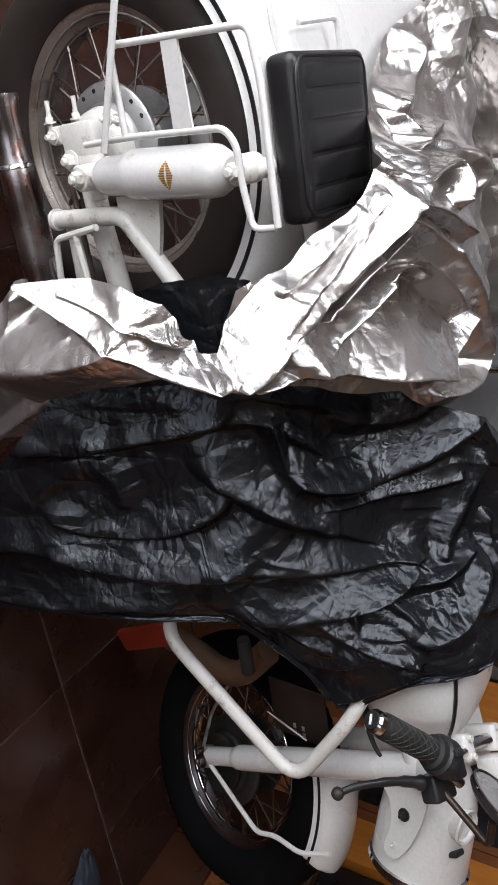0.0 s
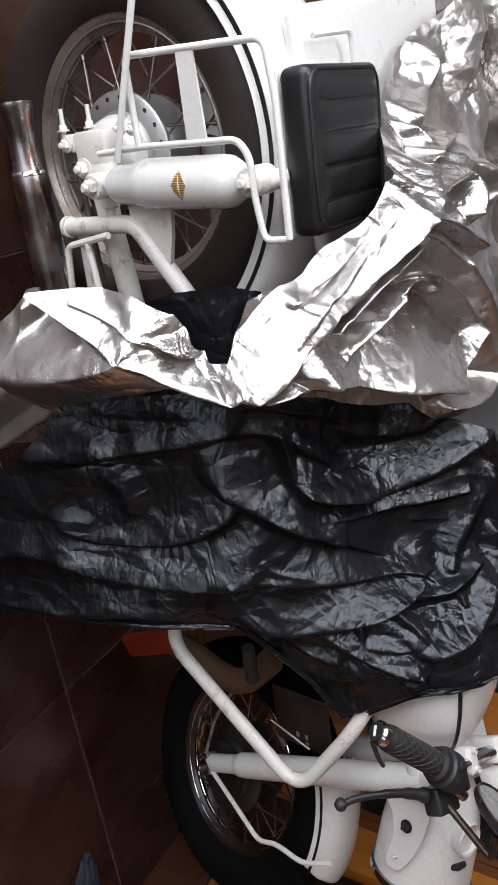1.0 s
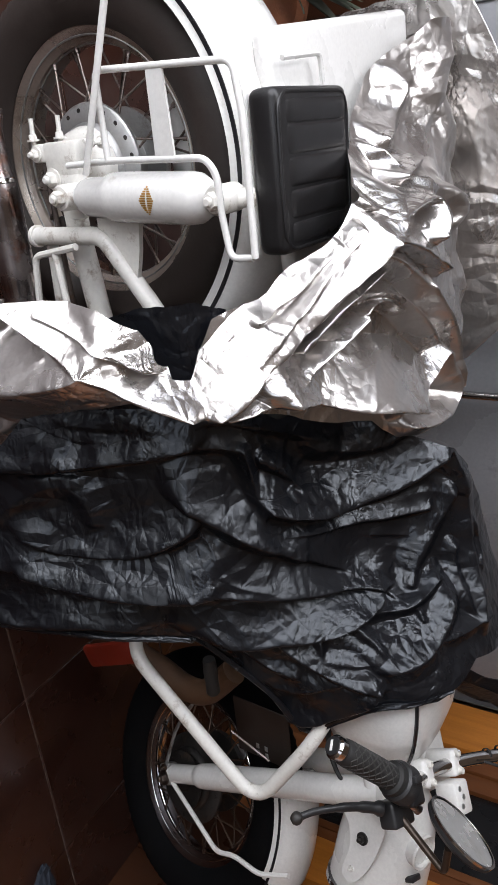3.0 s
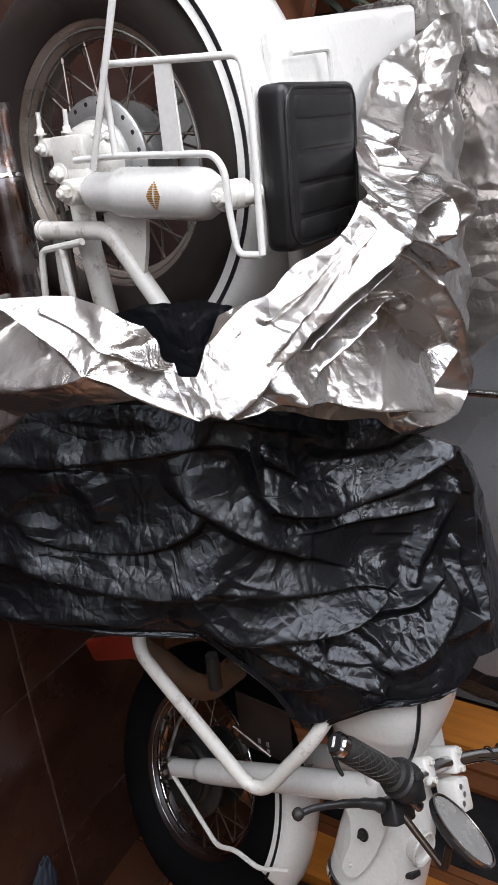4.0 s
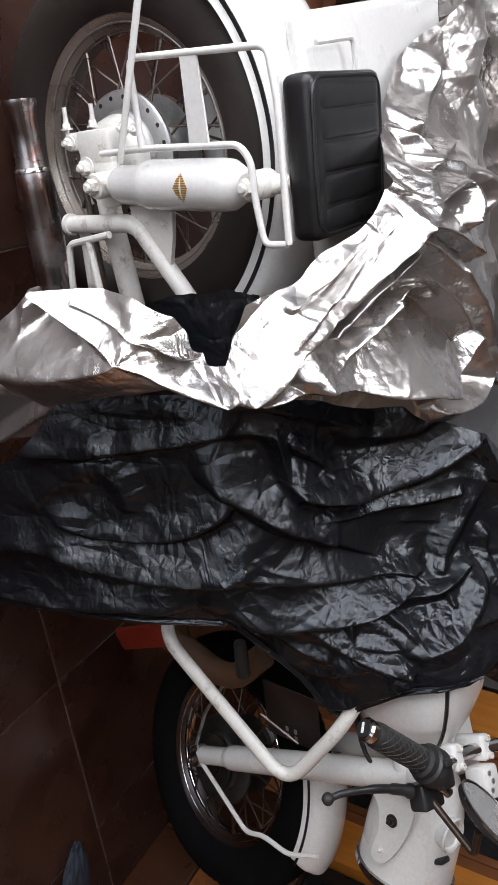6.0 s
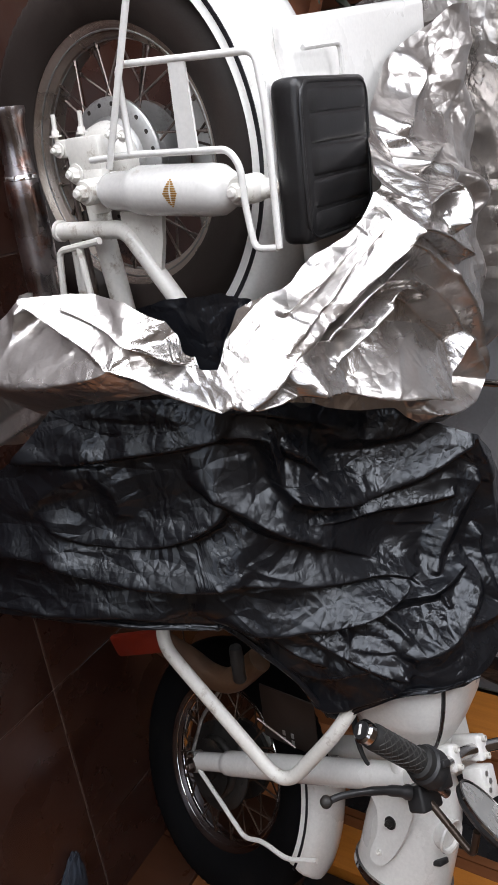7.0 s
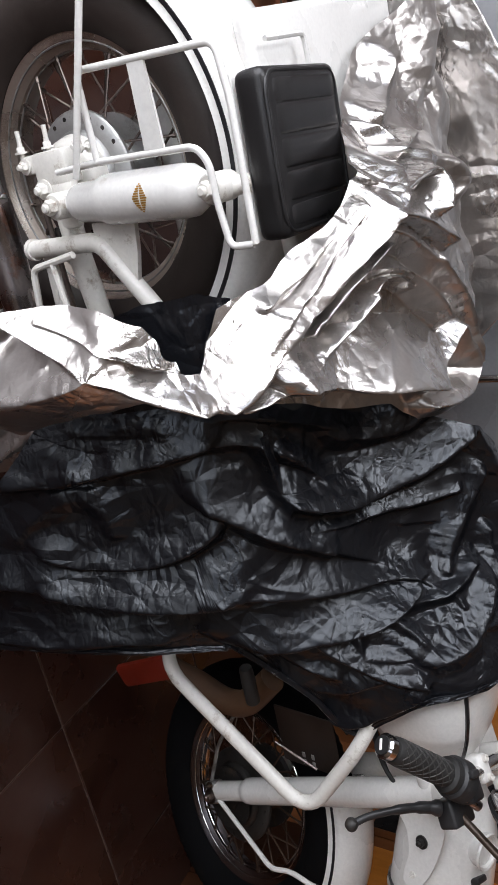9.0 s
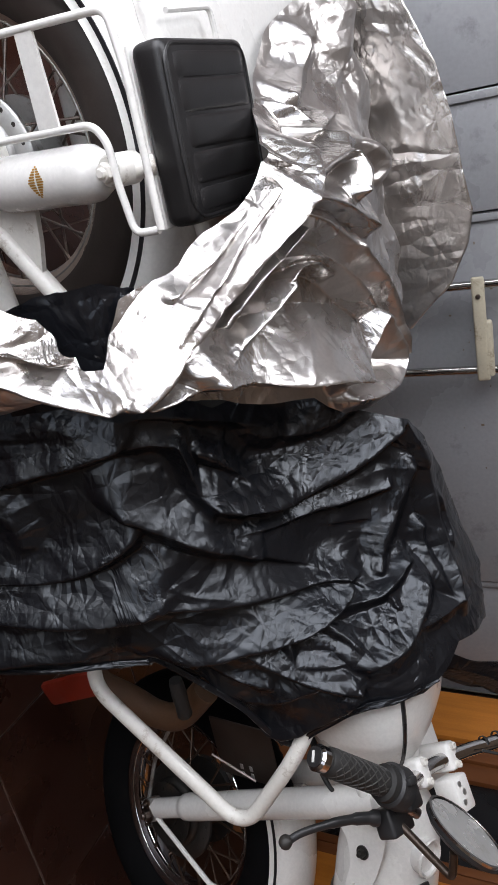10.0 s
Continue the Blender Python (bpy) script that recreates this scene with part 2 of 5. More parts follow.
CREAM_METAL = material("cream_latch_paint", (0.55, 0.5, 0.38), 0.45, vary=0.1, scale=14, bump=0.15, dirt=(0.2, 0.14, 0.08), dirt_amount=0.4, dirt_scale=20)
TERRACOTTA = material("terracotta", (0.25, 0.09, 0.04), 0.8, vary=0.2, scale=12, bump=0.3)
LEAF = material("pale_leaf", (0.07, 0.085, 0.06), 0.5, vary=0.25, scale=20, bump=0.1)
RED_PLASTIC = material("red_plastic", (0.2, 0.018, 0.007), 0.45, vary=0.15, scale=20, bump=0.05)
LEATHER = material("tan_leather", (0.1, 0.05, 0.024), 0.7, vary=0.25, scale=14, bump=0.3, dirt=(0.1, 0.05, 0.025), dirt_amount=0.4, dirt_scale=14)
BLUE_CLOTH = material("dark_blue_cloth", (0.02, 0.027, 0.04), 0.7, vary=0.25, scale=25, bump=0.4)
CABLE = material("black_cable", (0.015, 0.015, 0.015), 0.5, vary=0.1, bump=0)


def wood(name, colour, rough=0.35, along_axis=2):
    """Varnished timber with grain along one axis."""
    mat = material(name, colour, rough, vary=0.15, scale=5, bump=0, coat=0.3, per_object=0.08)
    nodes, links = mat.node_tree.nodes, mat.node_tree.links
    bsdf = nodes["Principled BSDF"]
    where, mapping = nodes.new("ShaderNodeTexCoord"), nodes.new("ShaderNodeMapping")
    scale3 = [38, 38, 38]
    scale3[along_axis] = 2.5
    mapping.inputs["Scale"].default_value = scale3
    links.new(where.outputs["Object"], mapping.inputs["Vector"])
    grain = nodes.new("ShaderNodeTexNoise")
    grain.inputs["Scale"].default_value, grain.inputs["Detail"].default_value = 1.0, 5
    links.new(mapping.outputs[0], grain.inputs["Vector"])
    old = bsdf.inputs["Base Color"].links[0].from_socket
    n = nodes.new("ShaderNodeMix")
    n.data_type, n.blend_type = "RGBA", "MULTIPLY"
    r = nodes.new("ShaderNodeMapRange")
    r.inputs[1].default_value, r.inputs[2].default_value, r.inputs[3].default_value, r.inputs[4].default_value = 0.4, 0.7, 0, 0.4
    links.new(grain.outputs[0], r.inputs[0])
    links.new(r.outputs[0], n.inputs[0])
    links.new(old, n.inputs[6])
    n.inputs[7].default_value = (0.55, 0.42, 0.35, 1)
    links.new(n.outputs[2], bsdf.inputs["Base Color"])
    b = nodes.new("ShaderNodeBump")
    b.inputs["Strength"].default_value, b.inputs["Distance"].default_value = 0.2, 0.001
    links.new(grain.outputs[0], b.inputs["Height"])
    links.new(b.outputs[0], bsdf.inputs["Normal"])
    return mat


WOOD_ORANGE = wood("orange_varnished_wood", (0.55, 0.2, 0.03))
WOOD_BROWN = wood("brown_varnished_wood", (0.2, 0.07, 0.022))
# door wood with shade put into its colour
WOOD_SHADED = wood("shaded_wood", (0.055, 0.02, 0.009))
WOOD_MID = wood("red_brown_varnished_wood", (0.3, 0.11, 0.035))
BLACK_PANEL = material("black_door_panel", (0.012, 0.012, 0.013), 0.3, vary=0.2, scale=10, bump=0.1, dirt=(0.08, 0.08, 0.085), dirt_amount=0.15, dirt_scale=22)

# ---- the room: tiled floor, grey metal doors, a panelled wooden door, plain closing walls ----
A0, A1, B0, B1, TOP, FAR = -1.65, 2.0, -1.3, 3.4, 2.8, 1.0


def structure(name, bm, mat, label, category, parent=None):
    ob = part(name, bm, mat, parent, smooth=False)
    if parent is None:
        ob.matrix_world = ROOM
    return tagged(ob, label, category, kind="structure")


floor = structure("floor", rbox((A1 - A0 + 0.4, B1 - B0 + 0.4, 0.1), ((A0 + A1) / 2, -(B0 + B1) / 2, -0.054), 0), GROUT, "dark brown glazed floor tiles with thin pale grout", "floor")
# unseen ceiling, left open below the added overhead lamp
bm = bmesh.new()
for x0, x1, y0, y1 in ((A0 - 0.2, -1.5, -B1 - 0.2, FAR + 0.4), (-0.6, A1 + 0.2, -B1 - 0.2, FAR + 0.4), (-1.5, -0.6, -B1 - 0.2, -1.05), (-1.5, -0.6, 0.35, FAR + 0.4)):
    rbox((x1 - x0, y1 - y0, 0.1), ((x0 + x1) / 2, (y0 + y1) / 2, TOP + 0.06), 0, bm=bm)
structure("ceiling", bm, PLASTER, "unseen plain plaster ceiling with an opening for an assumed overhead lamp", "ceiling")


def wall_with_hole(name, along_x, at, lo, hi, hole, label):
    """A wall 0.15 thick with a rectangular opening (from, to, sill, head), or none."""
    bm = bmesh.new()

    def piece(p, q, z0, z1):
        if q - p > 0.01 and z1 - z0 > 0.01:
            size = (q - p, 0.15, z1 - z0) if along_x else (0.15, q - p, z1 - z0)
            mid = ((p + q) / 2, at, (z0 + z1) / 2) if along_x else (at, (p + q) / 2, (z0 + z1) / 2)
            rbox(size, mid, 0, bm=bm)

    if hole:
        h0, h1, z0, z1 = hole
        piece(lo, h0, 0, TOP), piece(h1, hi, 0, TOP), piece(h0, h1, 0, z0), piece(h0, h1, z1, TOP)
    else:
        piece(lo, hi, 0, TOP)
    return structure(name, bm, PLASTER, label, "wall")


wall_with_hole("wall_far", True, FAR + 0.2, A0, A1 + 0.075, None, "plain plastered wall behind grey metal doors")
wall_with_hole("wall_end", False, A1 + 0.13, -B1, FAR + 0.1, None, "plain plastered wall behind a wooden door")
wall_with_hole("wall_near", True, -B1 - 0.075, A0, A1, (-1.5, -0.1, 0.0, 2.5), "plain plastered wall with a wide open doorway")
wall_with_hole("wall_rear", False, A0 - 0.075, -B1, FAR + 0.3, (-3.0, 0.45, 0.2, 2.5), "plain plastered wall with a large opening")

# grey metal door leaves on the far side
for i, (a0, a1, step) in enumerate(((-1.6, -0.29, 0.0), (-0.29, 0.05, 0.0), (0.05, 0.345, 0.0), (0.345, 1.515, 0.014), (1.515, 2.0, 0.03))):
    if i:
        leaf = thing("metal_door_leaf", ROOM @ pose(0, 0, 0), "dark grey gloss painted metal door leaf, scuffed", "door", "metal door leaves")
    else:
        # assumed leaf: its dark colour stands in for gloom behind the plant
        leaf = thing("shaded_door_leaf", ROOM @ pose(0, 0, 0), "assumed door leaf behind the plant, coloured dark for the gloom there", "door")
    paint = GREY_PAINT if i else WOOD_SHADED
    part("panel", rbox((a1 - a0 - 0.004, 0.04, 2.3), ((a0 + a1) / 2, FAR + 0.03 + step, 1.15), 0.004), paint, leaf)
    part("edge_strip", rbox((0.02, 0.008, 2.28), (a0 + 0.014, FAR + 0.005 + step, 1.15), 0.002), paint, leaf)
    if i == 3:
        random.seed(4)
        for k in range(26):
            w = random.uniform(0.002, 0.007)
            chip = rbox((w, 0.002, w * random.uniform(0.5, 1.6)), (0, 0, 0), 0, m=pose(random.uniform(0.38, 1.1), FAR + 0.023, random.uniform(0.84, 1.2)))
            part("paint_chip", chip, PLASTER, leaf, "pale chip in the grey paint", smooth=False)

bolt_thing = thing("door_bolt", ROOM @ pose(0, 0, 0), "chromed twin-rod door bolt with a cream painted plate", "door bolt")
for a, low in ((0.524, 0.62), (0.764, 0.3)):
    part("rod", tube([(a, FAR - 0.035, low), (a, FAR - 0.035, 1.0)], 0.012, 16), CHROME, bolt_thing, "chromed round rod")
bm = rbox((0.29, 0.014, 0.034), (0.645, FAR - 0.05, 0.935), 0.006, 3)
rbox((0.16, 0.022, 0.03), (0.7, FAR - 0.044, 0.95), 0.008, 3, bm=bm)
plate = part("plate", bm, CREAM_METAL, bolt_thing, "cream painted link plate")
part("screw", lathe([(0, 0), (0.007, 0), (0.006, 0.004), (0, 0.004)], pose(0.552, FAR - 0.057, 0.935, 90, 0, 0), 14), STEEL, plate)
for a in (0.524, 0.764):
    part("rod_guide", rbox((0.034, 0.05, 0.02), (a, FAR - 0.02, 1.02), 0.003), CREAM_METAL, bolt_thing)

# wooden door with black panels on the end side
wdoor = thing("wooden_door", ROOM @ pose(A1, 0, 0), "orange-brown varnished wooden door with black panels", "door")


def upright(name, b0, b1, proud, mat, z0=0.0, z1=2.2, label=""):
    return part(name, rbox((0.05, b1 - b0 - 0.002, z1 - z0), (0.03 - proud, -(b0 + b1) / 2, (z0 + z1) / 2), 0.005), mat, wdoor, label)


upright("stile", -0.998, -0.79, 0.03, WOOD_ORANGE, label="wide orange stile")
upright("bead", -0.79, -0.72, 0.015, WOOD_BROWN)
upright("bead", -0.72, -0.65, 0.005, WOOD_BROWN)
upright("black_panel", -0.65, -0.355, -0.008, BLACK_PANEL, 0.45, label="scratched black panel")
upright("bead", -0.355, -0.325, 0.012, WOOD_BROWN, 0.45)
upright("bead", -0.32, -0.28, 0.02, WOOD_BROWN, 0.45)
upright("stile", -0.28, -0.135, 0.03, WOOD_ORANGE, 0.45)
upright("black_panel", -0.135, 0.3, -0.008, BLACK_PANEL, 0.45)
# darker stile: shade low in the corner put into its colour
upright("stile", 0.3, 0.5, 0.03, WOOD_SHADED)
# board added beyond the door, coloured to reflect warmly in the silver cloth
upright("side_panel", 0.5, 1.3, 0.02, WOOD_MID)
upright("lower_panel", -0.65, -0.5, 0.01, WOOD_MID, 0.0, 0.45)
upright("lower_panel", -0.497, -0.28, 0.01, WOOD_MID, 0.0, 0.45)
# dark rail and kick boards: shade behind the front wheel put into colour
upright("bottom_rail", -0.28, -0.01, 0.022, WOOD_SHADED, 0.12, 0.45)
upright("bottom_rail", -0.01, 0.3, 0.022, WOOD_MID, 0.17, 0.45)
upright("kick_board", -0.28, -0.01, 0.035, WOOD_SHADED, 0.0, 0.12)
upright("kick_board", -0.01, 0.3, 0.035, WOOD_SHADED, 0.0, 0.17)

# ---- the motorcycle ----
bike = thing("motorcycle", BIKE, "white police-style motorcycle with spoked wheels, partly under a cover", "motorcycle")
FK = BIKE.inverted() @ FORK


def fpart(name, bm, mat, parent=None, label=""):
    """A part that turns with the fork."""
    bm.transform(FK)
    return part(name, bm, mat, parent or bike, label)


def tyre_mesh(m, rim_r, out_r, half, bm=None):
    """A tyre with rounded shoulders and a notched tread edge."""
    prof = [(rim_r - 0.004, -half * 0.62), (rim_r + 0.006, -half * 0.78), (rim_r + 0.03, -half * 0.97), (rim_r + 0.05, -half), (out_r - 0.026, -half * 0.93), (out_r - 0.012, -half * 0.82), (out_r - 0.003, -half * 0.5), (out_r, 0)]
    prof += [(r, -h) for r, h in prof[-2::-1]]
    segs = 180
    bm = lathe(prof, m, segs, closed=True)
    bm.verts.ensure_lookup_table()
    inv = m.inverted()
    for j in (4, 5, 9, 10):
        for k in range(0, segs, 2):
            v = bm.verts[j * segs + k]
            p = inv @ v.co
            f = 1 - 0.0028 / math.hypot(p.x, p.y)
            v.co = m @ Vector((p.x * f, p.y * f, p.z))
    return bm


def wheel(prefix, m, rim_mat, hub_mat, rim_r, out_r, half, spokes, tyre_mat, spoke_mat):
    """A wire wheel: the hub carries tyre, rim and every spoke. m: the axle's pose, z to the right-hand side."""
    bm = lathe([(0.0, 0.075), (0.026, 0.075), (0.03, 0.066), (0.066, 0.062), (0.074, 0.056), (0.076, 0.05), (0.104, 0.047), (0.108, 0.043), (0.108, 0.037), (0.07, 0.03), (0.06, 0.02), (0.06, -0.03), (0.098, -0.036), (0.098, -0.05), (0.03, -0.054), (0.026, -0.075), (0, -0.075)], m, 48)
    hub = part(prefix + "_wheel", bm, hub_mat, bike, "")
    part("tyre", tyre_mesh(m, rim_r, out_r, half), tyre_mat, hub, "worn black rubber tyre")
    for k in range(20):
        a = 2 * math.pi * (k + 0.5) / 20
        part("flange_hole", lathe([(0, 0.0455), (0.0042, 0.0455), (0.0042, 0.0472), (0, 0.0472)], m @ Matrix.Translation((0.096 * math.cos(a), 0.096 * math.sin(a), 0.001)), 10), DARK_METAL, hub)
    w = half * 0.62
    part("rim", lathe([(rim_r + 0.004, -w), (rim_r + 0.008, -w + 0.003), (rim_r + 0.004, -w + 0.006), (rim_r - 0.008, -w + 0.01), (rim_r - 0.02, -w * 0.5), (rim_r - 0.024, 0), (rim_r - 0.02, w * 0.5), (rim_r - 0.008, w - 0.01), (rim_r + 0.004, w - 0.006), (rim_r + 0.008, w - 0.003), (rim_r + 0.004, w), (rim_r - 0.006, w - 0.003), (rim_r - 0.028, w * 0.5), (rim_r - 0.031, 0), (rim_r - 0.028, -w * 0.5), (rim_r - 0.006, -w + 0.003)], m, 96, closed=True), rim_mat, hub)
    for rr, zz, thick in ((rim_r + 0.003, w, 0.0034), (rim_r - 0.017, w * 0.72, 0.0018), (rim_r - 0.029, w * 0.3, 0.0022), (rim_r + 0.003, -w, 0.0034)):
        part("rim_lip", tube([m @ Vector((rr * math.cos(2 * math.pi * k / 96), rr * math.sin(2 * math.pi * k / 96), zz)) for k in range(96)], thick, 8, closed=True), ALLOY if rim_mat is RIM_PAINT else CHROME, hub)
    base = None
    for k in range(spokes):
        side = 1 if k % 2 else -1
        a0 = 2 * math.pi * k / spokes
        a1 = a0 + (0.42 if (k // 2) % 2 else -0.42)
        p = Vector((0.078 * math.cos(a1), 0.078 * math.sin(a1), side * 0.044))
        q = Vector(((rim_r - 0.026) * math.cos(a0), (rim_r - 0.026) * math.sin(a0), side * 0.012))
        if base is None:
            base = lathe([(0, 0), (0.0023, 0), (0.0023, 0.9), (0.0042, 0.9), (0.0042, 0.985), (0.003, 1.0), (0, 1.0)], None, 7)
            me = bpy.data.meshes.new("spoke")
            base.to_mesh(me)
            base.free()
            me.materials.append(spoke_mat)
        d = q - p
        ob = new("spoke", me)
        ob.parent = hub
        ob.matrix_basis = m @ along(p, q) @ Matrix.Diagonal((1, 1, d.length, 1))
    return hub


def fender(m, r_edge, depth, half, a_from, a_to, n=60):
    """A mudguard: an arched channel round the wheel with rolled edges. Angles in degrees, 0 ahead, 90 up."""
    sec = [(-half + 0.004, r_edge + 0.002), (-half, r_edge - 0.003), (-half - 0.004, r_edge), (-half - 0.001, r_edge + 0.006), (-half, r_edge + depth * 0.55), (-half * 0.9, r_edge + depth * 0.85), (-half * 0.62, r_edge + depth * 1.12), (-half * 0.3, r_edge + depth * 1.26), (0, r_edge + depth * 1.3)]
    sec = sec + [(-y, r) for y, r in sec[-2::-1]]
    inner = [(y * 0.97, r - 0.003) for y, r in sec[::-1]][3:-3]
    ring = sec + inner
    bm = bmesh.new()
    rows = []
    for k in range(n + 1):
        f = k / n
        a = radians(a_from + (a_to - a_from) * f)
        pinch = 1 - 0.35 * max(0, 1 - f / 0.06) ** 2 - 0.25 * max(0, 1 - (1 - f) / 0.06) ** 2
        rows.append([bm.verts.new(m @ Vector((r * math.cos(a), y * pinch, r * math.sin(a)))) for y, r in ring])
    c = len(ring)
    for p, q in zip(rows, rows[1:]):
        for k in range(c):
            bm.faces.new((p[k], p[(k + 1) % c], q[(k + 1) % c], q[k]))
    bm.faces.new(rows[0][::-1])
    bm.faces.new(rows[-1])
    return bm


def stripe(m, r, width, y, a_from, a_to, n=60):
    """A thin painted line that stands a hair proud of a mudguard's side."""
    bm = bmesh.new()
    rows = []
    for k in range(n + 1):
        a = radians(a_from + (a_to - a_from) * k / n)
        rows.append([bm.verts.new(m @ Vector((rr * math.cos(a), yy, rr * math.sin(a)))) for rr, yy in ((r, y), (r, y - 0.0018), (r + width, y - 0.0018), (r + width, y))])
    for p, q in zip(rows, rows[1:]):
        for j in range(4):
            bm.faces.new((p[j], p[(j + 1) % 4], q[(j + 1) % 4], q[j]))
    bm.faces.new(rows[0][::-1])
    bm.faces.new(rows[-1])
    return bm


# rear wheel, mudguard and side
RC = (0.012, 0, 0.333)
wheel("rear", to_y(*RC), RIM_PAINT, ALLOY, 0.228, 0.322, 0.066, 40, RUBBER, STEEL)
rf = part("rear_fender", fender(Matrix.Translation((0.018, 0, 0.338)), 0.332, 0.045, 0.098, 20, 172), WHITE, bike, "glossy white rear mudguard with a black line")
part("pinstripe", stripe(Matrix.Translation((0.018, 0, 0.338)), 0.344, 0.007, -0.0985, 22, 170), STRIPE, rf)
part("brake_drum", lathe([(0, 0.1), (0.022, 0.1), (0.026, 0.094), (0.054, 0.088), (0.064, 0.08), (0.068, 0.066), (0.07, 0.06), (0, 0.06)], to_y(*RC), 48), WHITE_OLD, bike, "white painted brake drum plate")
bm = rbox((0.056, 0.035, 0.078), (-0.008, -0.128, 0.355), 0.006)
rbox((0.05, 0.022, 0.07), (0.038, -0.135, 0.36), 0.008, bm=bm)
rbox((0.03, 0.02, 0.03), (-0.02, -0.135, 0.304), 0.005, bm=bm)
rbox((0.045, 0.02, 0.045), (0.068, -0.14, 0.372), 0.012, bm=bm)
ab = part("axle_block", bm, WHITE_OLD, bike, "chipped white axle carrier with nuts and studs")
for p, r in (((0.022, -0.147, 0.334), 0.0115), ((-0.019, -0.146, 0.302), 0.0085), ((-0.032, -0.13, 0.419), 0.0075), ((-0.028, -0.13, 0.442), 0.0065)):
    part("nut", bolt(p, (p[0], p[1] - 1, p[2]), r, r * 1.2), WHITE_OLD, ab)
for z, y in ((0.293, -0.14), (0.348, -0.13)):
    part("stud", tube([(-0.03, y, z), (-0.076, y, z + 0.003)], 0.004, 10), WHITE_OLD, ab)
    part("stud_nut", bolt((-0.04, y, z), (-1, y, z), 0.007, 0.009), WHITE_OLD, ab)
for x in (0.02, 0.06, 0.1):
    part("chain_link", rbox((0.03, 0.008, 0.014), (x, -0.12, 0.318 - 0.1 * x), 0.004), DARK_METAL, ab)
part("chain_stay", tube([(0.01, -0.12, 0.34), (0.14, -0.11, 0.335), (0.42, -0.1, 0.36)], 0.021, 14), WHITE_OLD, bike)
part("brake_rod", tube([(0.0, -0.13, 0.30), (0.2, -0.13, 0.305), (0.42, -0.12, 0.3)], 0.005, 8), STEEL, bike)

sh = part("shock_absorber", lathe([(0, 0.0), (0.012, 0.0), (0.015, 0.02), (0.015, 0.03), (0.026, 0.034), (0.03, 0.045), (0.031, 0.085), (0.0365, 0.1), (0.038, 0.11), (0.038, 0.25), (0.036, 0.268), (0.026, 0.285), (0.013, 0.29), (0.012, 0.32), (0, 0.32)], along((0.05, -0.172, 0.395), (0.064, -0.172, 0.705)), 40), WHITE, bike, "white shock absorber sleeve with a gold badge")
for p in ((0.05, -0.172, 0.395), (0.064, -0.172, 0.705)):
    part("eye", lathe([(0, -0.03), (0.019, -0.03), (0.021, -0.026), (0.021, 0.02), (0.018, 0.024), (0, 0.024)], to_y(*p), 24), WHITE_OLD, sh)
    part("nut", bolt((p[0], p[1] - 0.02, p[2]), (p[0], p[1] - 1, p[2]), 0.0125, 0.016), WHITE_OLD, sh)
SM = along((0.05, -0.172, 0.395), (0.064, -0.172, 0.705))
face = (SM.inverted() @ Vector((0.057, -1.0, 0.6))).xy
face_a = math.atan2(face.y, face.x)
bm = bmesh.new()
for k in range(13):
    t = (k - 6) / 6
    hh = 0.0125 * (1 - abs(t)) ** 0.8 + 0.0012
    for z0, z1 in ((-hh, -0.15 * hh), (0.15 * hh, hh)):
        vs = [bm.verts.new(SM @ Vector((rr * math.cos(face_a + aa), rr * math.sin(face_a + aa), 0.196 + zz))) for rr in (0.0381, 0.0388) for aa, zz in ((t * 0.52 - 0.03, z0), (t * 0.52 + 0.03, z0), (t * 0.52 + 0.03, z1), (t * 0.52 - 0.03, z1))]
        for q in ((4, 5, 6, 7), (0, 1, 5, 4), (1, 2, 6, 5), (2, 3, 7, 6), (3, 0, 4, 7)):
            bm.faces.new([vs[x] for x in q])
part("badge", bm, GOLD, sh, "worn gold badge")

# frame tubes ahead of the wheel
part("frame_tube", tube(rounded([(0.114, -0.16, 0.278), (0.115, -0.16, 0.44), (0.225, -0.155, 0.52), (0.42, -0.14, 0.64)], 0.02), 0.0155, 14), WHITE_OLD, bike, "white frame tube")
part("tube_flange", lathe([(0, 0), (0.019, 0), (0.019, 0.008), (0, 0.008)], along((0.114, -0.16, 0.276), (0.114, -0.16, 0.4)), 20), WHITE_OLD, bike)
bm = bmesh.new()
outline = [(0.086, 0.436), (0.09, 0.528), (0.138, 0.52), (0.187, 0.506), (0.165, 0.478), (0.118, 0.445), (0.104, 0.436)]
rim = [[bm.verts.new((x, y, z)) for x, z in outline] for y in (-0.154, -0.163)]
bm.faces.new(rim[0]), bm.faces.new(rim[1][::-1])
for k in range(len(outline)):
    j = (k + 1) % len(outline)
    bm.faces.new((rim[0][k], rim[0][j], rim[1][j], rim[1][k]))
part("gusset", bm, WHITE_OLD, bike, "flat white gusset plate")
part("swing_tube", tube([(0.125, -0.13, 0.285), (0.3, -0.13, 0.275)], 0.014, 14), WHITE_OLD, bike)
part("footrest_bracket", tube(rounded([(0.126, -0.2, 0.415), (0.142, -0.2, 0.311), (0.27, -0.2, 0.29)], 0.014), 0.006, 8), WHITE_OLD, bike)
part("bracket_leg", tube([(0.137, -0.2, 0.362), (0.27, -0.2, 0.372)], 0.006, 8), WHITE_OLD, bike)

# bag guard and pillion seat
guard = part("bag_guard", tube(rounded([(0.002, -0.2, 0.43), (0.0, -0.2, 0.515), (0.007, -0.2, 0.7), (0.03, -0.2, 0.717), (0.08, -0.2, 0.718), (0.143, -0.2, 0.727), (0.142, -0.2, 0.765)], 0.014), 0.0052, 10), WHITE, bike, "bent white rod guard beside the rear wheel")
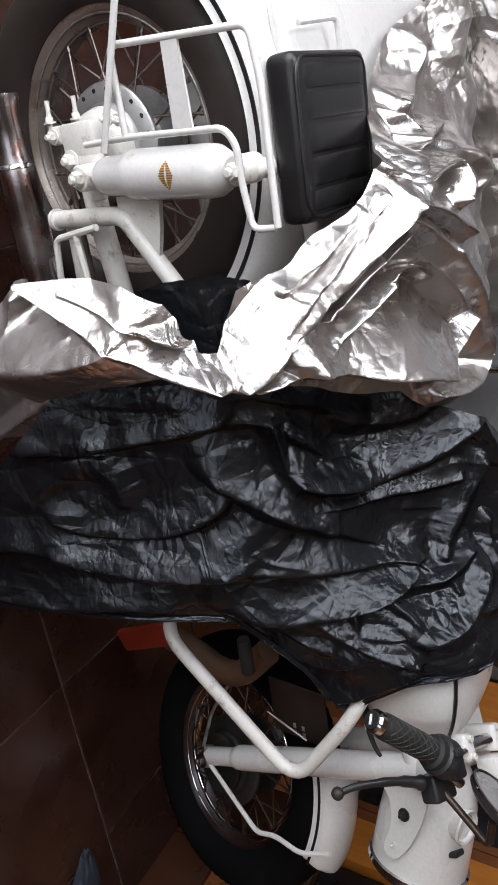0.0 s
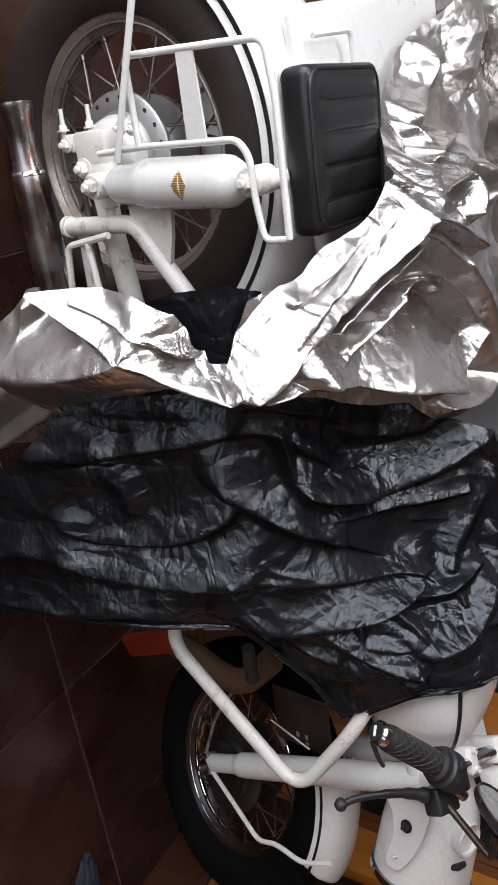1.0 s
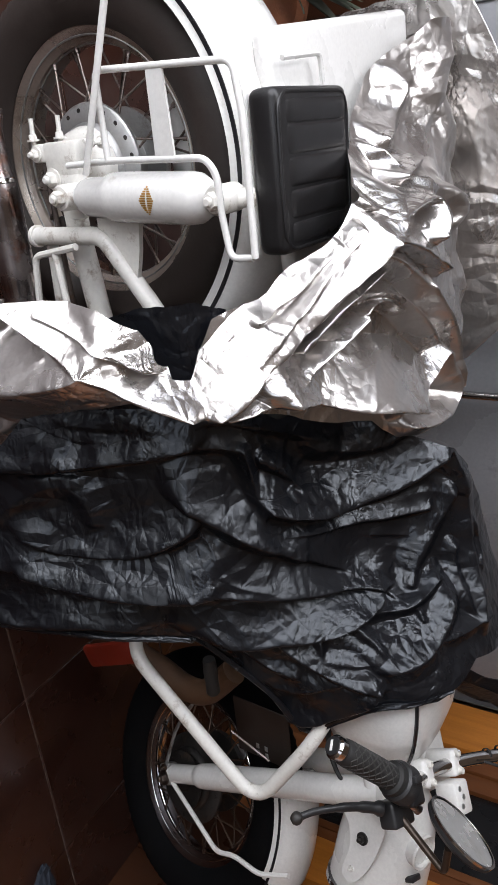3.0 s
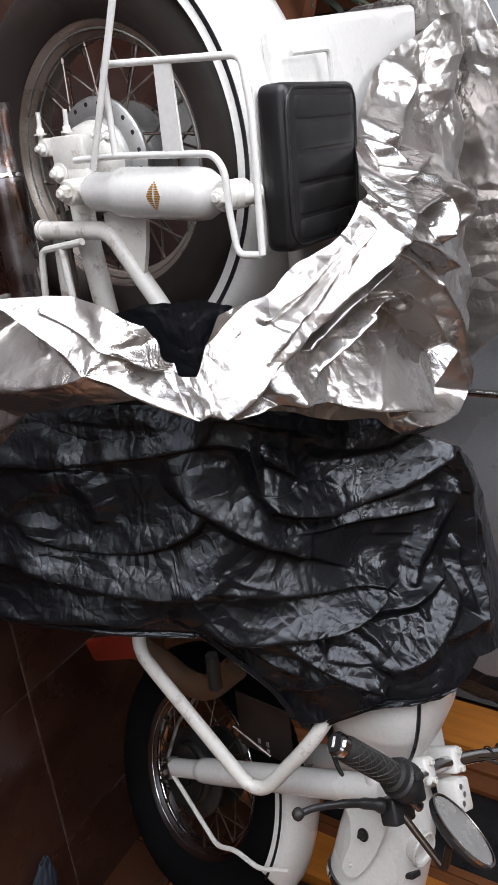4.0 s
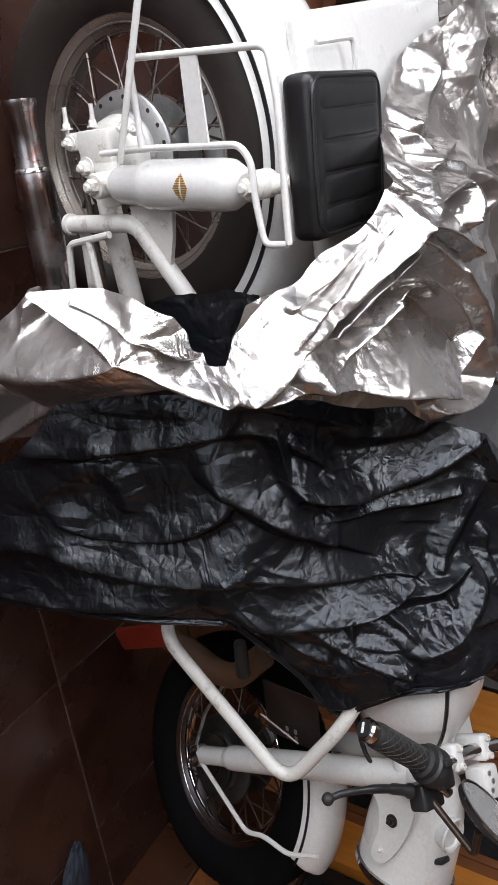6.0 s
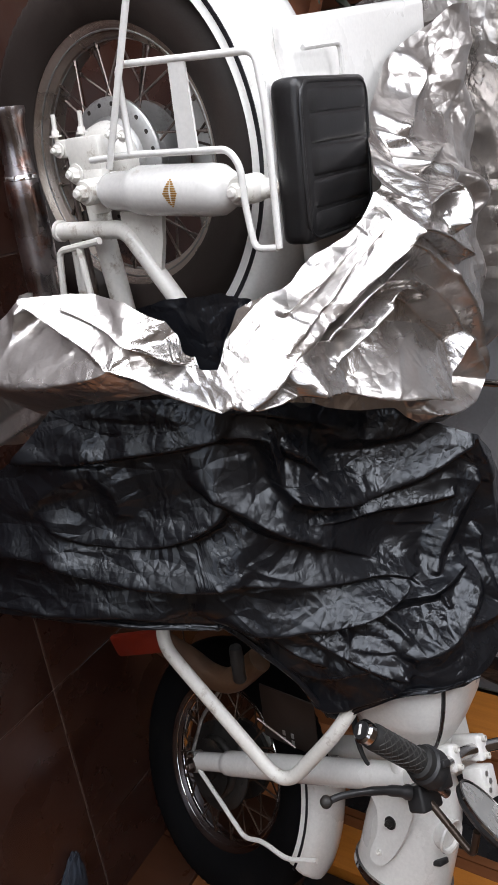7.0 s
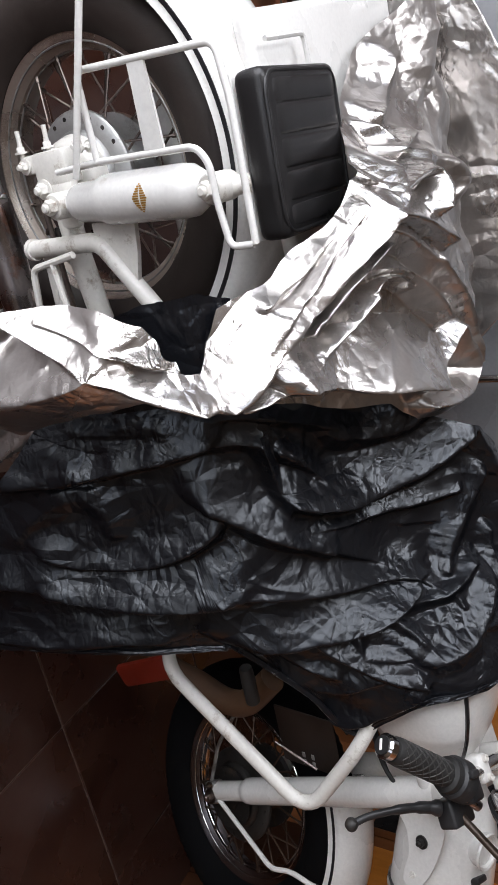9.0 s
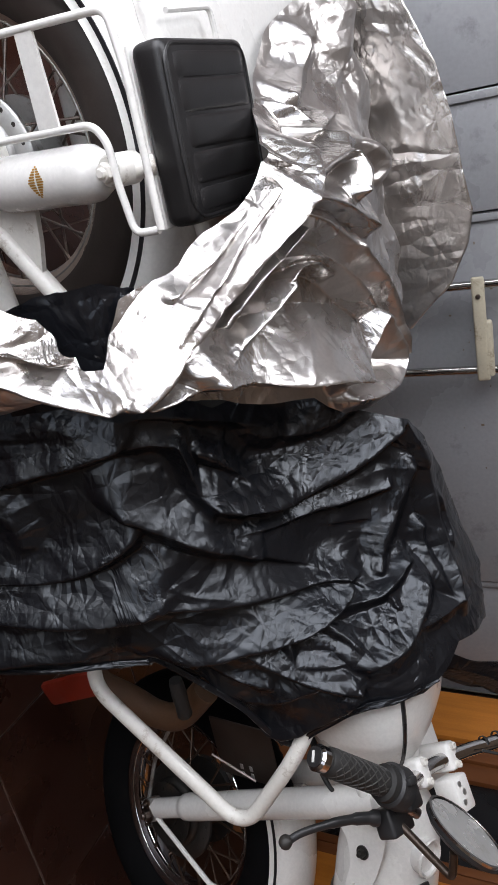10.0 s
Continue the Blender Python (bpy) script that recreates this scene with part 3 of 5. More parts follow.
part("rod", tube(rounded([(0.0, -0.2, 0.518), (-0.122, -0.2, 0.518), (-0.107, -0.2, 0.759), (-0.04, -0.2, 0.768), (0.142, -0.2, 0.768)], 0.016), 0.0052, 10), WHITE, guard)
part("rod", tube([(-0.28, -0.22, 0.61), (0.016, -0.22, 0.487)], 0.0052, 10), WHITE, guard)
bm = bmesh.new()
vs = []
for y in (-0.199, -0.203):
    vs.append([bm.verts.new((x, y, z)) for x, z in ((0.004, 0.614), (-0.115, 0.616), (-0.114, 0.645), (0.004, 0.649))])
bm.faces.new(vs[0]), bm.faces.new(vs[1][::-1])
for k in range(4):
    bm.faces.new((vs[0][k], vs[0][(k + 1) % 4], vs[1][(k + 1) % 4], vs[1][k]))
part("cross_strap", bm, WHITE, guard)

seat = part("pillion_seat", rbox((0.222, 0.2, 0.006), (0.038, -0.045, 0.735), 0.002), WHITE, bike, "white steel base under a ribbed black vinyl pad")
bm = rbox((0.222, 0.208, 0.05), (0.038, -0.045, 0.764), 0.014, 4)
part("cushion", bm, VINYL, seat, "ribbed black vinyl pad with welted edges")
xs = [-0.07 + 0.216 * k / 5 for k in range(6)]
for x0, x1 in zip(xs, xs[1:]):
    n, mm = 14, 26
    bm = bmesh.new()
    g = []
    for i in range(n + 1):
        row = []
        for j in range(mm + 1):
            u, v = i / n, j / mm
            x = x0 + 0.0003 + (x1 - x0 - 0.0006) * u if x0 > -0.065 else x0 + 0.012 + (x1 - x0 - 0.010) * u
            if x1 > 0.14:
                x = x0 + 0.0015 + (x1 - x0 - 0.012) * u
            y = -0.138 + 0.194 * v
            h = 0.0055 * (1 - 0.35 * abs(2 * u - 1) ** 2 - 0.65 * abs(2 * u - 1) ** 16) * (1 - abs(2 * v - 1) ** 10)
            row.append(bm.verts.new((x, y, 0.7868 + h - 0.006 * (1 - min(1, 4 * min(v, 1 - v) + 0.6)))))
        g.append(row)
    for p, q in zip(g, g[1:]):
        for j in range(mm):
            bm.faces.new((p[j], p[j + 1], q[j + 1], q[j]))
    part("rib", bm, VINYL, seat)
loop = rounded([(0.048, -0.144, 0.786), (0.142, -0.144, 0.787), (0.142, 0.054, 0.787), (-0.066, 0.054, 0.787), (-0.066, -0.144, 0.787), (0.046, -0.144, 0.786)], 0.03)
part("piping", tube(loop, 0.003, 8, closed=True), VINYL, seat)
part("seat_strut", tube([(0.066, -0.17, 0.705), (0.066, -0.14, 0.735)], 0.014, 12), WHITE_OLD, bike)
part("hook_rod", tube(rounded([(-0.112, -0.059, 0.748), (-0.12, 0.051, 0.748), (-0.075, 0.057, 0.748), (-0.06, 0.055, 0.73)], 0.012), 0.004, 8), WHITE, bike, "thin bent white rod")
box = part("side_box", rbox((0.62, 0.32, 0.34), (0.13, 0.27, 0.53), 0.045, 5), WHITE, bike, "glossy white fibreglass side box")
part("lid", rbox((0.62, 0.51, 0.03), (0.15, 0.205, 0.712), 0.014, 3, m=pose(0, 0, 0, 0, 0, 6)), WHITE, box)

# silencer
SIL = along((-0.095, -0.16, 0.205), (0.215, -0.16, 0.203))
ex = part("silencer", lathe([(0.0, 0.012), (0.026, 0.012), (0.028, -0.003), (0.031, -0.003), (0.0315, 0.004), (0.029, 0.012), (0.025, 0.03), (0.0245, 0.07), (0.027, 0.1), (0.031, 0.116), (0.0325, 0.13), (0.033, 0.15), (0.034, 0.5), (0.036, 0.6), (0.022, 0.66), (0, 0.66)], SIL, 48), PIPE, bike, "heat-stained chromed silencer with a flared tail")
part("seam_ring", lathe([(0.0295, 0.1085), (0.0313, 0.111), (0.032, 0.116), (0.0305, 0.118)], SIL, 48), CHROME, ex)

# engine, seat and frame masses under the cover
part("engine", rbox((0.36, 0.26, 0.34), (0.74, 0, 0.42), 0.05, 3), DARK_METAL, bike, "dark oily engine block")
part("saddle", rbox((0.38, 0.22, 0.09), (0.5, -0.03, 0.64), 0.035, 3), VINYL, bike)
part("down_tube", tube([(1.1, -0.03, 0.82), (1.0, -0.06, 0.5), (0.92, -0.08, 0.3)], 0.018, 12), DARK_METAL, bike)
part("top_tube", tube([(1.13, 0, 0.84), (0.7, 0, 0.76), (0.3, 0, 0.68)], 0.022, 12), WHITE_OLD, bike)

# fuel tank
bm = bmesh.new()
nu, nv = 48, 32
grid = []
for i in range(nu + 1):
    u = -1 + 2 * i / nu
    row = []
    for j in range(nv):
        a = 2 * math.pi * j / nv
        taper = max(0.0, 1 - abs(u) ** 2.6) ** 0.5
        wdt = 0.14 * taper * (1 - 0.3 * max(0, u))
        hgt = 0.115 * taper * (1 - 0.2 * max(0, u))
        cy, sy = math.cos(a), math.sin(a)
        row.append(bm.verts.new((1.03 + 0.17 * u, wdt * abs(cy) ** 0.8 * (1 if cy > 0 else -1), 0.86 + hgt * abs(sy) ** 0.8 * (1 if sy > 0 else -1) - 0.02 * u)))
    grid.append(row)
for p, q in zip(grid, grid[1:]):
    for j in range(nv):
        bm.faces.new((p[j], p[(j + 1) % nv], q[(j + 1) % nv], q[j]))
bmesh.ops.remove_doubles(bm, verts=bm.verts, dist=0.0005)
tank = part("fuel_tank", bm, WHITE, bike, "white fuel tank with a black line")
pts = []
for k in range(22):
    t = k / 21
    u = -0.6 + 1.25 * min(1, t / 0.7)
    a = radians(48 - 60 * max(0, (t - 0.55) / 0.45) ** 1.5)
    taper = (1 - abs(u) ** 2.6) ** 0.5
    pts.append((1.03 + 0.17 * u, -0.14 * taper * (1 - 0.3 * max(0, u)) * math.cos(a) ** 0.8, 0.861 + 0.115 * taper * (1 - 0.2 * max(0, u)) * (abs(math.sin(a)) ** 0.8) * (1 if a > 0 else -1) - 0.02 * u))
part("pinstripe", tube(pts, 0.004, 6), STRIPE, tank)

# crash bar
part("crash_bar", tube(rounded([(0.8, -0.1, 0.41), (0.9, -0.25, 0.41), (1.17, -0.25, 0.69), (1.0, -0.2, 0.805), (0.86, -0.08, 0.85)], 0.06, 8), 0.0138, 16), WHITE_OLD, bike, "white tubular crash bar")
part("header_pipe", tube(spline([(1.0, -0.14, 0.27), (1.044, -0.13, 0.3), (1.075, -0.12, 0.36), (1.098, -0.12, 0.42), (1.085, -0.12, 0.485), (1.02, -0.1, 0.55)], 8), 0.028, 18), LEATHER, bike, "heat-tanned exhaust header pipe")
lamp = part("reflector", rbox((0.055, 0.02, 0.17), (0, 0, 0), 0.01, m=pose(0.972, -0.22, 0.32, 0, -24, 0)), RED_PLASTIC, bike, "red plastic reflector")
BRACKET_BROWN = material("oily_brown_steel", (0.022, 0.013, 0.009), 0.6, 0.2, vary=0.3, scale=12, bump=0.2)
part("foot_peg", lathe([(0, 0), (0.012, 0.001), (0.0145, 0.005), (0.0135, 0.03), (0.0145, 0.05), (0.0135, 0.075), (0.012, 0.085), (0, 0.085)], along((1.012, -0.18, 0.557), (0.9, -0.18, 0.557)), 18), GRIP_RUBBER, bike, "black rubber foot peg")
mb = part("slotted_bracket", rbox((0.15, 0.004, 0.14), (1.175, -0.09, 0.6), 0.003, 2), BRACKET_BROWN, bike, "dark slotted steel bracket")
for dx in (0, 0.02):
    for dz in (0, 0.022):
        part("slot", rbox((0.014, 0.002, 0.008), (1.215 + dx, -0.0935, 0.585 + dz), 0.002, 1), ALLOY, mb)
part("bracket_edge", tube([(1.205, -0.094, 0.515), (1.246, -0.094, 0.612)], 0.003, 6), STEEL, mb)

# front wheel and fork
FC = pose(0.085, 0, -0.537)
# hub, tyre, rim and spokes take darkened materials to stand for shade
wheel("front", FK @ FC @ to_y(0, 0, 0), SHADED_CHROME, DARK_METAL, 0.212, 0.314, 0.05, 40, RUBBER_SHADED, SHADED_SPOKE)
ff = fpart("front_fender", fender(FC, 0.3, 0.042, 0.056, 45, 90), WHITE, None, "glossy white front mudguard with a black line")
fpart("pinstripe", stripe(FC, 0.311, 0.006, -0.0565, 46, 89), STRIPE, ff)
for side in (-1, 1):
    leg = fpart("fork_leg", lathe([(0, -0.03), (0.019, -0.03), (0.022, -0.02), (0.022, 0.09), (0.023, 0.1), (0.0275, 0.105), (0.0285, 0.12), (0.0285, 0.6), (0.027, 0.63), (0, 0.63)], along((0.062, side * 0.105, -0.528), (0.102, side * 0.105, 0.09)), 28), WHITE, None, "white telescopic fork leg")
    fpart("axle_clamp", rbox((0.05, 0.03, 0.035), (0.062, side * 0.108, -0.54), 0.005), ALLOY, leg)
    fpart("axle_nut", bolt((0.068, side * 0.124, -0.54), (0.068, side * 1.0, -0.54), 0.012, 0.012), STEEL, leg)
    fpart("pinch_bolt", bolt((0.045, side * 0.124, -0.535), (0.045, side * 1.0, -0.535), 0.006, 0.008), STEEL, leg)
fpart("fender_stay", tube(rounded([(0.072, -0.115, -0.53), (0.229, -0.108, -0.4), (0.233, -0.106, -0.345), (0.268, -0.1, -0.28), (0.268, -0.09, -0.2)], 0.02), 0.0055, 8), WHITE, ff, "white wire stay")
fpart("fender_stay", tube(rounded([(0.05, -0.112, -0.55), (-0.04, -0.11, -0.49), (-0.103, -0.11, -0.4), (-0.107, -0.1, -0.32)], 0.02), 0.0045, 8), ALLOY, ff)
bd = fpart("brake_disc", lathe([(0.03, 0.07), (0.07, 0.07), (0.07, 0.074), (0.03, 0.074)], FC @ to_y(0, 0, 0), 40, closed=True), DARK_METAL)
for k in range(12):
    a = 2 * math.pi * k / 12
    fpart("drilling", lathe([(0, 0.0742), (0.006, 0.0742), (0.006, 0.0752), (0, 0.0752)], FC @ to_y(0, 0, 0) @ pose(0.055 * math.cos(a), 0.055 * math.sin(a), 0), 10), DARK_METAL, bd)

# headlamp, clamps and bar
HL = along((0.13, 0, 0.045), (0.31, 0, -0.055))
hl = fpart("headlamp", lathe([(0, -0.05), (0.03, -0.048), (0.06, -0.03), (0.079, 0.0), (0.09, 0.05), (0.094, 0.1), (0.095, 0.18), (0.094, 0.185), (0, 0.185)], HL, 56), WHITE, None, "white headlamp shell with a chromed rim")
fpart("rim", lathe([(0.094, 0.18), (0.1, 0.182), (0.101, 0.193), (0.094, 0.202), (0.085, 0.203)], HL, 56), CHROME, hl)
fpart("lens", lathe([(0.086, 0.202), (0.06, 0.214), (0, 0.222)], HL, 40), ALLOY, hl)
bm = bmesh.new()
outline = [tuple(q.xz) for q in spline([(x, 0, z) for x, z in [(0.131, -0.006), (0.115, 0.048), (0.128, 0.088), (0.16, 0.088), (0.188, 0.072), (0.22, 0.045), (0.245, 0.016), (0.259, -0.01), (0.258, -0.027), (0.243, -0.037), (0.222, -0.025), (0.199, -0.007), (0.16, 0.002), (0.131, -0.006)]], 5)][:-1]
fr = [[bm.verts.new((x, y, z)) for x, z in outline] for y in (-0.1, -0.106)]
bm.faces.new(fr[0]), bm.faces.new(fr[1][::-1])
for k in range(len(outline)):
    j = (k + 1) % len(outline)
    bm.faces.new((fr[0][k], fr[0][j], fr[1][j], fr[1][k]))
ear = fpart("fork_ear", bm, WHITE, None, "white headlamp bracket")
fpart("bolt", bolt((0.182, -0.106, 0.03), (0.182, -1, 0.03), 0.008, 0.008), DARK_METAL, ear)
fpart("bolt", bolt((0.236, -0.106, -0.012), (0.236, -1, -0.012), 0.004, 0.002), WHITE_OLD, ear)
gt = fpart("gauge_tube", lathe([(0, 0.0), (0.03, 0.0), (0.031, 0.05), (0.034, 0.056), (0.032, 0.06), (0.028, 0.058), (0.027, 0.01), (0, 0.01)], along((0.2, -0.02, 0.05), (0.228, -0.022, 0.106)), 32), WHITE, None, "open white tube")
ig = fpart("ignition_lock", lathe([(0, 0), (0.016, 0), (0.017, 0.012), (0.013, 0.025), (0, 0.026)], along((0.262, -0.03, 0.035), (0.268, -0.028, 0.1)), 20), BLACK_PLASTIC)
fpart("key", rbox((0.012, 0.03, 0.02), (0.268, -0.03, 0.07), 0.004), BLACK_PLASTIC, ig)
fpart("key_tag", tube([(0.268, -0.035, 0.065), (0.292, -0.05, 0.04)], 0.003, 6), STEEL, ig)
top = fpart("top_yoke", rbox((0.12, 0.26, 0.03), (0.075, 0, 0.085), 0.012, 3), WHITE, None, "white top yoke")
fpart("stem_nut", lathe([(0, 0), (0.03, 0), (0.03, 0.02), (0.022, 0.026), (0, 0.027)], pose(0.04, 0.0, 0.1), 32), WHITE, top)
for y in (-0.05, 0.05):
    riser = fpart("bar_clamp", rbox((0.05, 0.032, 0.075), (0.08, y, 0.135), 0.008, 3), WHITE, None, "white handlebar clamp")
    for dx in (-0.016, 0.016):
        fpart("clamp_bolt", lathe([(0, 0), (0.0065, 0), (0.0065, 0.008), (0.004, 0.009), (0.004, 0.004), (0, 0.004)], pose(0.08 + dx, y, 0.171), 14), WHITE_OLD, riser)
wb = fpart("junction_box", rbox((0.06, 0.05, 0.045), (0.137, 0.02, 0.165), 0.006, 2), WHITE, None, "white box with worn holes")
for k in range(3):
    fpart("hole", lathe([(0, 0), (0.005, 0), (0.005, 0.0012), (0, 0.0012)], pose(0.12 + 0.015 * k, 0.01 + 0.008 * (k % 2), 0.1882), 12), ALLOY, wb)
bar = fpart("handlebar", tube(spline([(0.06, -0.21, 0.204), (0.08, -0.17, 0.2), (0.085, -0.1, 0.17), (0.082, 0.0, 0.15), (0.084, 0.09, 0.172), (0.088, 0.2, 0.218), (0.05, 0.36, 0.26)], 6), 0.0128, 16), CHROME, None, "chromed handlebar")
GA, GB = Vector((-0.012, -0.324, 0.204)), Vector((0.062, -0.195, 0.205))
GM = along(GA, GB)
gl = (GB - GA).length
grip = fpart("grip", lathe([(0, 0.0), (0.019, 0.0), (0.0212, 0.004), (0.0205, gl * 0.45), (0.0212, gl - 0.024), (0.028, gl - 0.021), (0.0285, gl - 0.008), (0.02, gl - 0.006), (0, gl - 0.006)], GM, 32), GRIP_RUBBER, bar, "diamond-ribbed black rubber grip")
LEVER_BROWN = material("worn_brown_metal", (0.07, 0.05, 0.038), 0.4, 0.5, vary=0.25, scale=25, bump=0.1)
# raised diamond ribs of the grip: two families of spirals in one mesh
bm = bmesh.new()
for hand in (1, -1):
    for k in range(8):
        pts = []
        for i in range(26):
            t = i / 25
            a = 2 * math.pi * (k / 8 + hand * t * 0.9)
            pts.append(GM @ Vector((0.0209 * math.cos(a), 0.0209 * math.sin(a), 0.008 + t * (gl - 0.036))))
        tube(pts, 0.0013, 5, bm)
bm.transform(FK)
ob = part("grip_ribs", bm, GREY_RUBBER, bar)
fpart("bar_end", lathe([(0, -0.022), (0.016, -0.022), (0.0195, -0.018), (0.0195, -0.006), (0.016, -0.004), (0.016, 0.0), (0, 0.0)], GM, 28), CHROME, bar, "bar-end weight with a black cap")
fpart("end_cap", lathe([(0, -0.0255), (0.0145, -0.0245), (0.0145, -0.0215), (0, -0.0215)], GM, 24), BLACK_PLASTIC, bar)
fpart("end_label", rbox((0.017, 0.005, 0.0012), (0, 0, -0.026), 0.0003, 1, m=GM), WHITE, bar)
sw = fpart("throttle_housing", lathe([(0, 0), (0.03, 0.0), (0.034, 0.004), (0.034, 0.03), (0.03, 0.034), (0, 0.034)], along(GB - (GB - GA).normalized() * 0.01, GB + (GB - GA)), 28), BLACK_PLASTIC, None, "black throttle and switch housing")
fpart("switch_block", rbox((0.045, 0.04, 0.04), (0.085, -0.165, 0.2), 0.007, 3), BLACK_PLASTIC, sw)
fpart("switch_knob", rbox((0.012, 0.02, 0.012), (0.06, -0.19, 0.24), 0.003, 2), BLACK_PLASTIC, sw)
mc = fpart("brake_master_cylinder", rbox((0.045, 0.06, 0.035), (0.118, -0.165, 0.165), 0.006, 3), BLACK_PLASTIC, None, "black brake cylinder with a lever")
fpart("fitting", tube([(0.085, -0.19, 0.205), (0.115, -0.16, 0.21)], 0.009, 12), PIPE, mc)
fpart("clamp_sleeve", lathe([(0, 0), (0.0155, 0), (0.0165, 0.004), (0.0165, 0.022), (0.0155, 0.026), (0, 0.026)], along((0.078, -0.155, 0.197), (0.084, -0.1, 0.172)), 20), LEVER_BROWN, mc, "worn brown clamp sleeve")
lever = [(0.083, -0.352, 0.11), (0.08, -0.325, 0.122), (0.084, -0.28, 0.142), (0.092, -0.24, 0.155), (0.103, -0.205, 0.167)]
fpart("lever", tube(spline(lever, 5), [0.006] * 5 + [0.006] * 5 + [0.0075] * 5 + [0.0095] * 4 + [0.013] * 2, 12, flat=0.8), BLACK_PLASTIC, mc, "black lever with a ball end")
fpart("lever_ball", lathe([(0.0005, -0.0115), (0.006, -0.0098), (0.0105, -0.004), (0.0115, 0), (0.0105, 0.004), (0.006, 0.0098), (0.0005, 0.0115)], pose(0.083, -0.354, 0.109) @ Matrix.Scale(0.95, 4), 20), DARK_METAL, mc)
MI = along((0.152, -0.155, 0.276), (0.152 - 0.569, -0.155 + 0.286, 0.276 + 0.771)) @ Matrix.Scale(1.12, 4)
mir = fpart("mirror", lathe([(0, -0.014), (0.03, -0.0125), (0.05, -0.008), (0.058, -0.002), (0.059, 0.004), (0.056, 0.006), (0.054, 0.004)], MI, 44), BLACK_PLASTIC, None, "round mirror with a chromed rim on a black stem")
fpart("mirror_rim", lathe([(0.055, 0.003), (0.059, 0.004), (0.0595, 0.008), (0.056, 0.0085)], MI, 44), CHROME, mir)
# pale glass: a bright reflection put into the colour, with dust patches
fpart("mirror_glass", lathe([(0, 0.006), (0.0555, 0.006), (0.0555, 0.004), (0, 0.004)], MI, 44), material("mirror_glass", (0.7, 0.7, 0.68), 0.25, 0.6, vary=0.05, scale=20, bump=0, dirt=(0.45, 0.43, 0.4), dirt_amount=0.4, dirt_scale=16), mir)
fpart("stem", tube(rounded([(0.115, -0.17, 0.17), (0.213, -0.15, 0.228), (0.172, -0.163, 0.255)], 0.012), 0.0065, 10), LEVER_BROWN, mir, "worn brown-black stem")
for dy, dz in ((0, 0), (0.008, 0.006)):
    fpart("cable", tube(spline([(0.08, -0.19, 0.18 + dz), (0.12, -0.1, 0.1 + dz), (0.08, -0.12, 0.02), (0.0, -0.1 + dy, -0.02), (-0.1, -0.05, -0.03)], 6), 0.004, 8), CABLE)
fpart("cable", tube(spline([(0.09, 0.1, 0.2), (0.13, 0.16, 0.26), (0.16, 0.22, 0.34), (0.1, 0.26, 0.36), (0.06, 0.2, 0.29)], 8), 0.003, 8), CABLE)
for t in (0.13, 0.16):
    fpart("cable_tie", lathe([(0.0125, 0), (0.0138, 0), (0.0138, 0.005), (0.0125, 0.005)], along((0.084, t, 0.172 + 0.4 * (t - 0.09)), (0.09, t + 0.1, 0.212 + 0.4 * (t - 0.09))), 18, closed=True), CABLE, bar)

# ---- the cover ----
cover = thing("motorcycle_cover", ROOM, "crumpled silver motorcycle cover with black lining, pulled half off", "cover")


def profile_points(prof, v):
    """Points (b, z) along a smooth profile and their outward normals, for an array v from 0 to 1."""
    prof = np.array(prof)
    n = len(prof) - 1
    x = np.clip(v, 0, 0.99999) * n
    i = x.astype(int)
    t = (x - i)[..., None]
    p0, p1, p2, p3 = prof[np.maximum(i - 1, 0)], prof[i], prof[i + 1], prof[np.minimum(i + 2, n)]
    p = 0.5 * (2 * p1 + (p2 - p0) * t + (2 * p0 - 5 * p1 + 4 * p2 - p3) * t ** 2 + (3 * p1 - p0 - 3 * p2 + p3) * t ** 3)
    d = 0.5 * ((p2 - p0) + 2 * (2 * p0 - 5 * p1 + 4 * p2 - p3) * t + 3 * (3 * p1 - p0 - 3 * p2 + p3) * t ** 2)
    d /= np.linalg.norm(d, axis=-1, keepdims=True)
    return p[..., 0], p[..., 1], -d[..., 1], d[..., 0]


def step(e0, e1, x):
    t = np.clip((x - e0) / (e1 - e0), 0, 1)
    return t * t * (3 - 2 * t)


def hashed(i, j, seed):
    h = np.sin(i * 127.1 + j * 311.7 + seed * 74.7) * 43758.5453
    return h - np.floor(h)


def soft_noise(x, y, seed):
    """Smooth noise from -1 to 1."""
    i, j = np.floor(x), np.floor(y)
    u, v = x - i, y - j
    u, v = u * u * (3 - 2 * u), v * v * (3 - 2 * v)
    a, b = hashed(i, j, seed), hashed(i + 1, j, seed)
    c, d = hashed(i, j + 1, seed), hashed(i + 1, j + 1, seed)
    return 2 * (a + (b - a) * u + (c - a) * v + (a - b - c + d) * u * v) - 1


def facets(x, y, seed):
    """Noise of flat triangles with sharp folds between them, from -1 to 1."""
    s = (x + y) * 0.3660254
    xs, ys = x + s, y + s
    i, j = np.floor(xs), np.floor(ys)
    u, v = xs - i, ys - j
    low = u > v
    a, c = hashed(i, j, seed), hashed(i + 1, j + 1, seed)
    b = np.where(low, hashed(i + 1, j, seed), hashed(i, j + 1, seed))
    big, small = np.maximum(u, v), np.minimum(u, v)
    return 2 * (a * (1 - big) + b * (big - small) + c * small) - 1


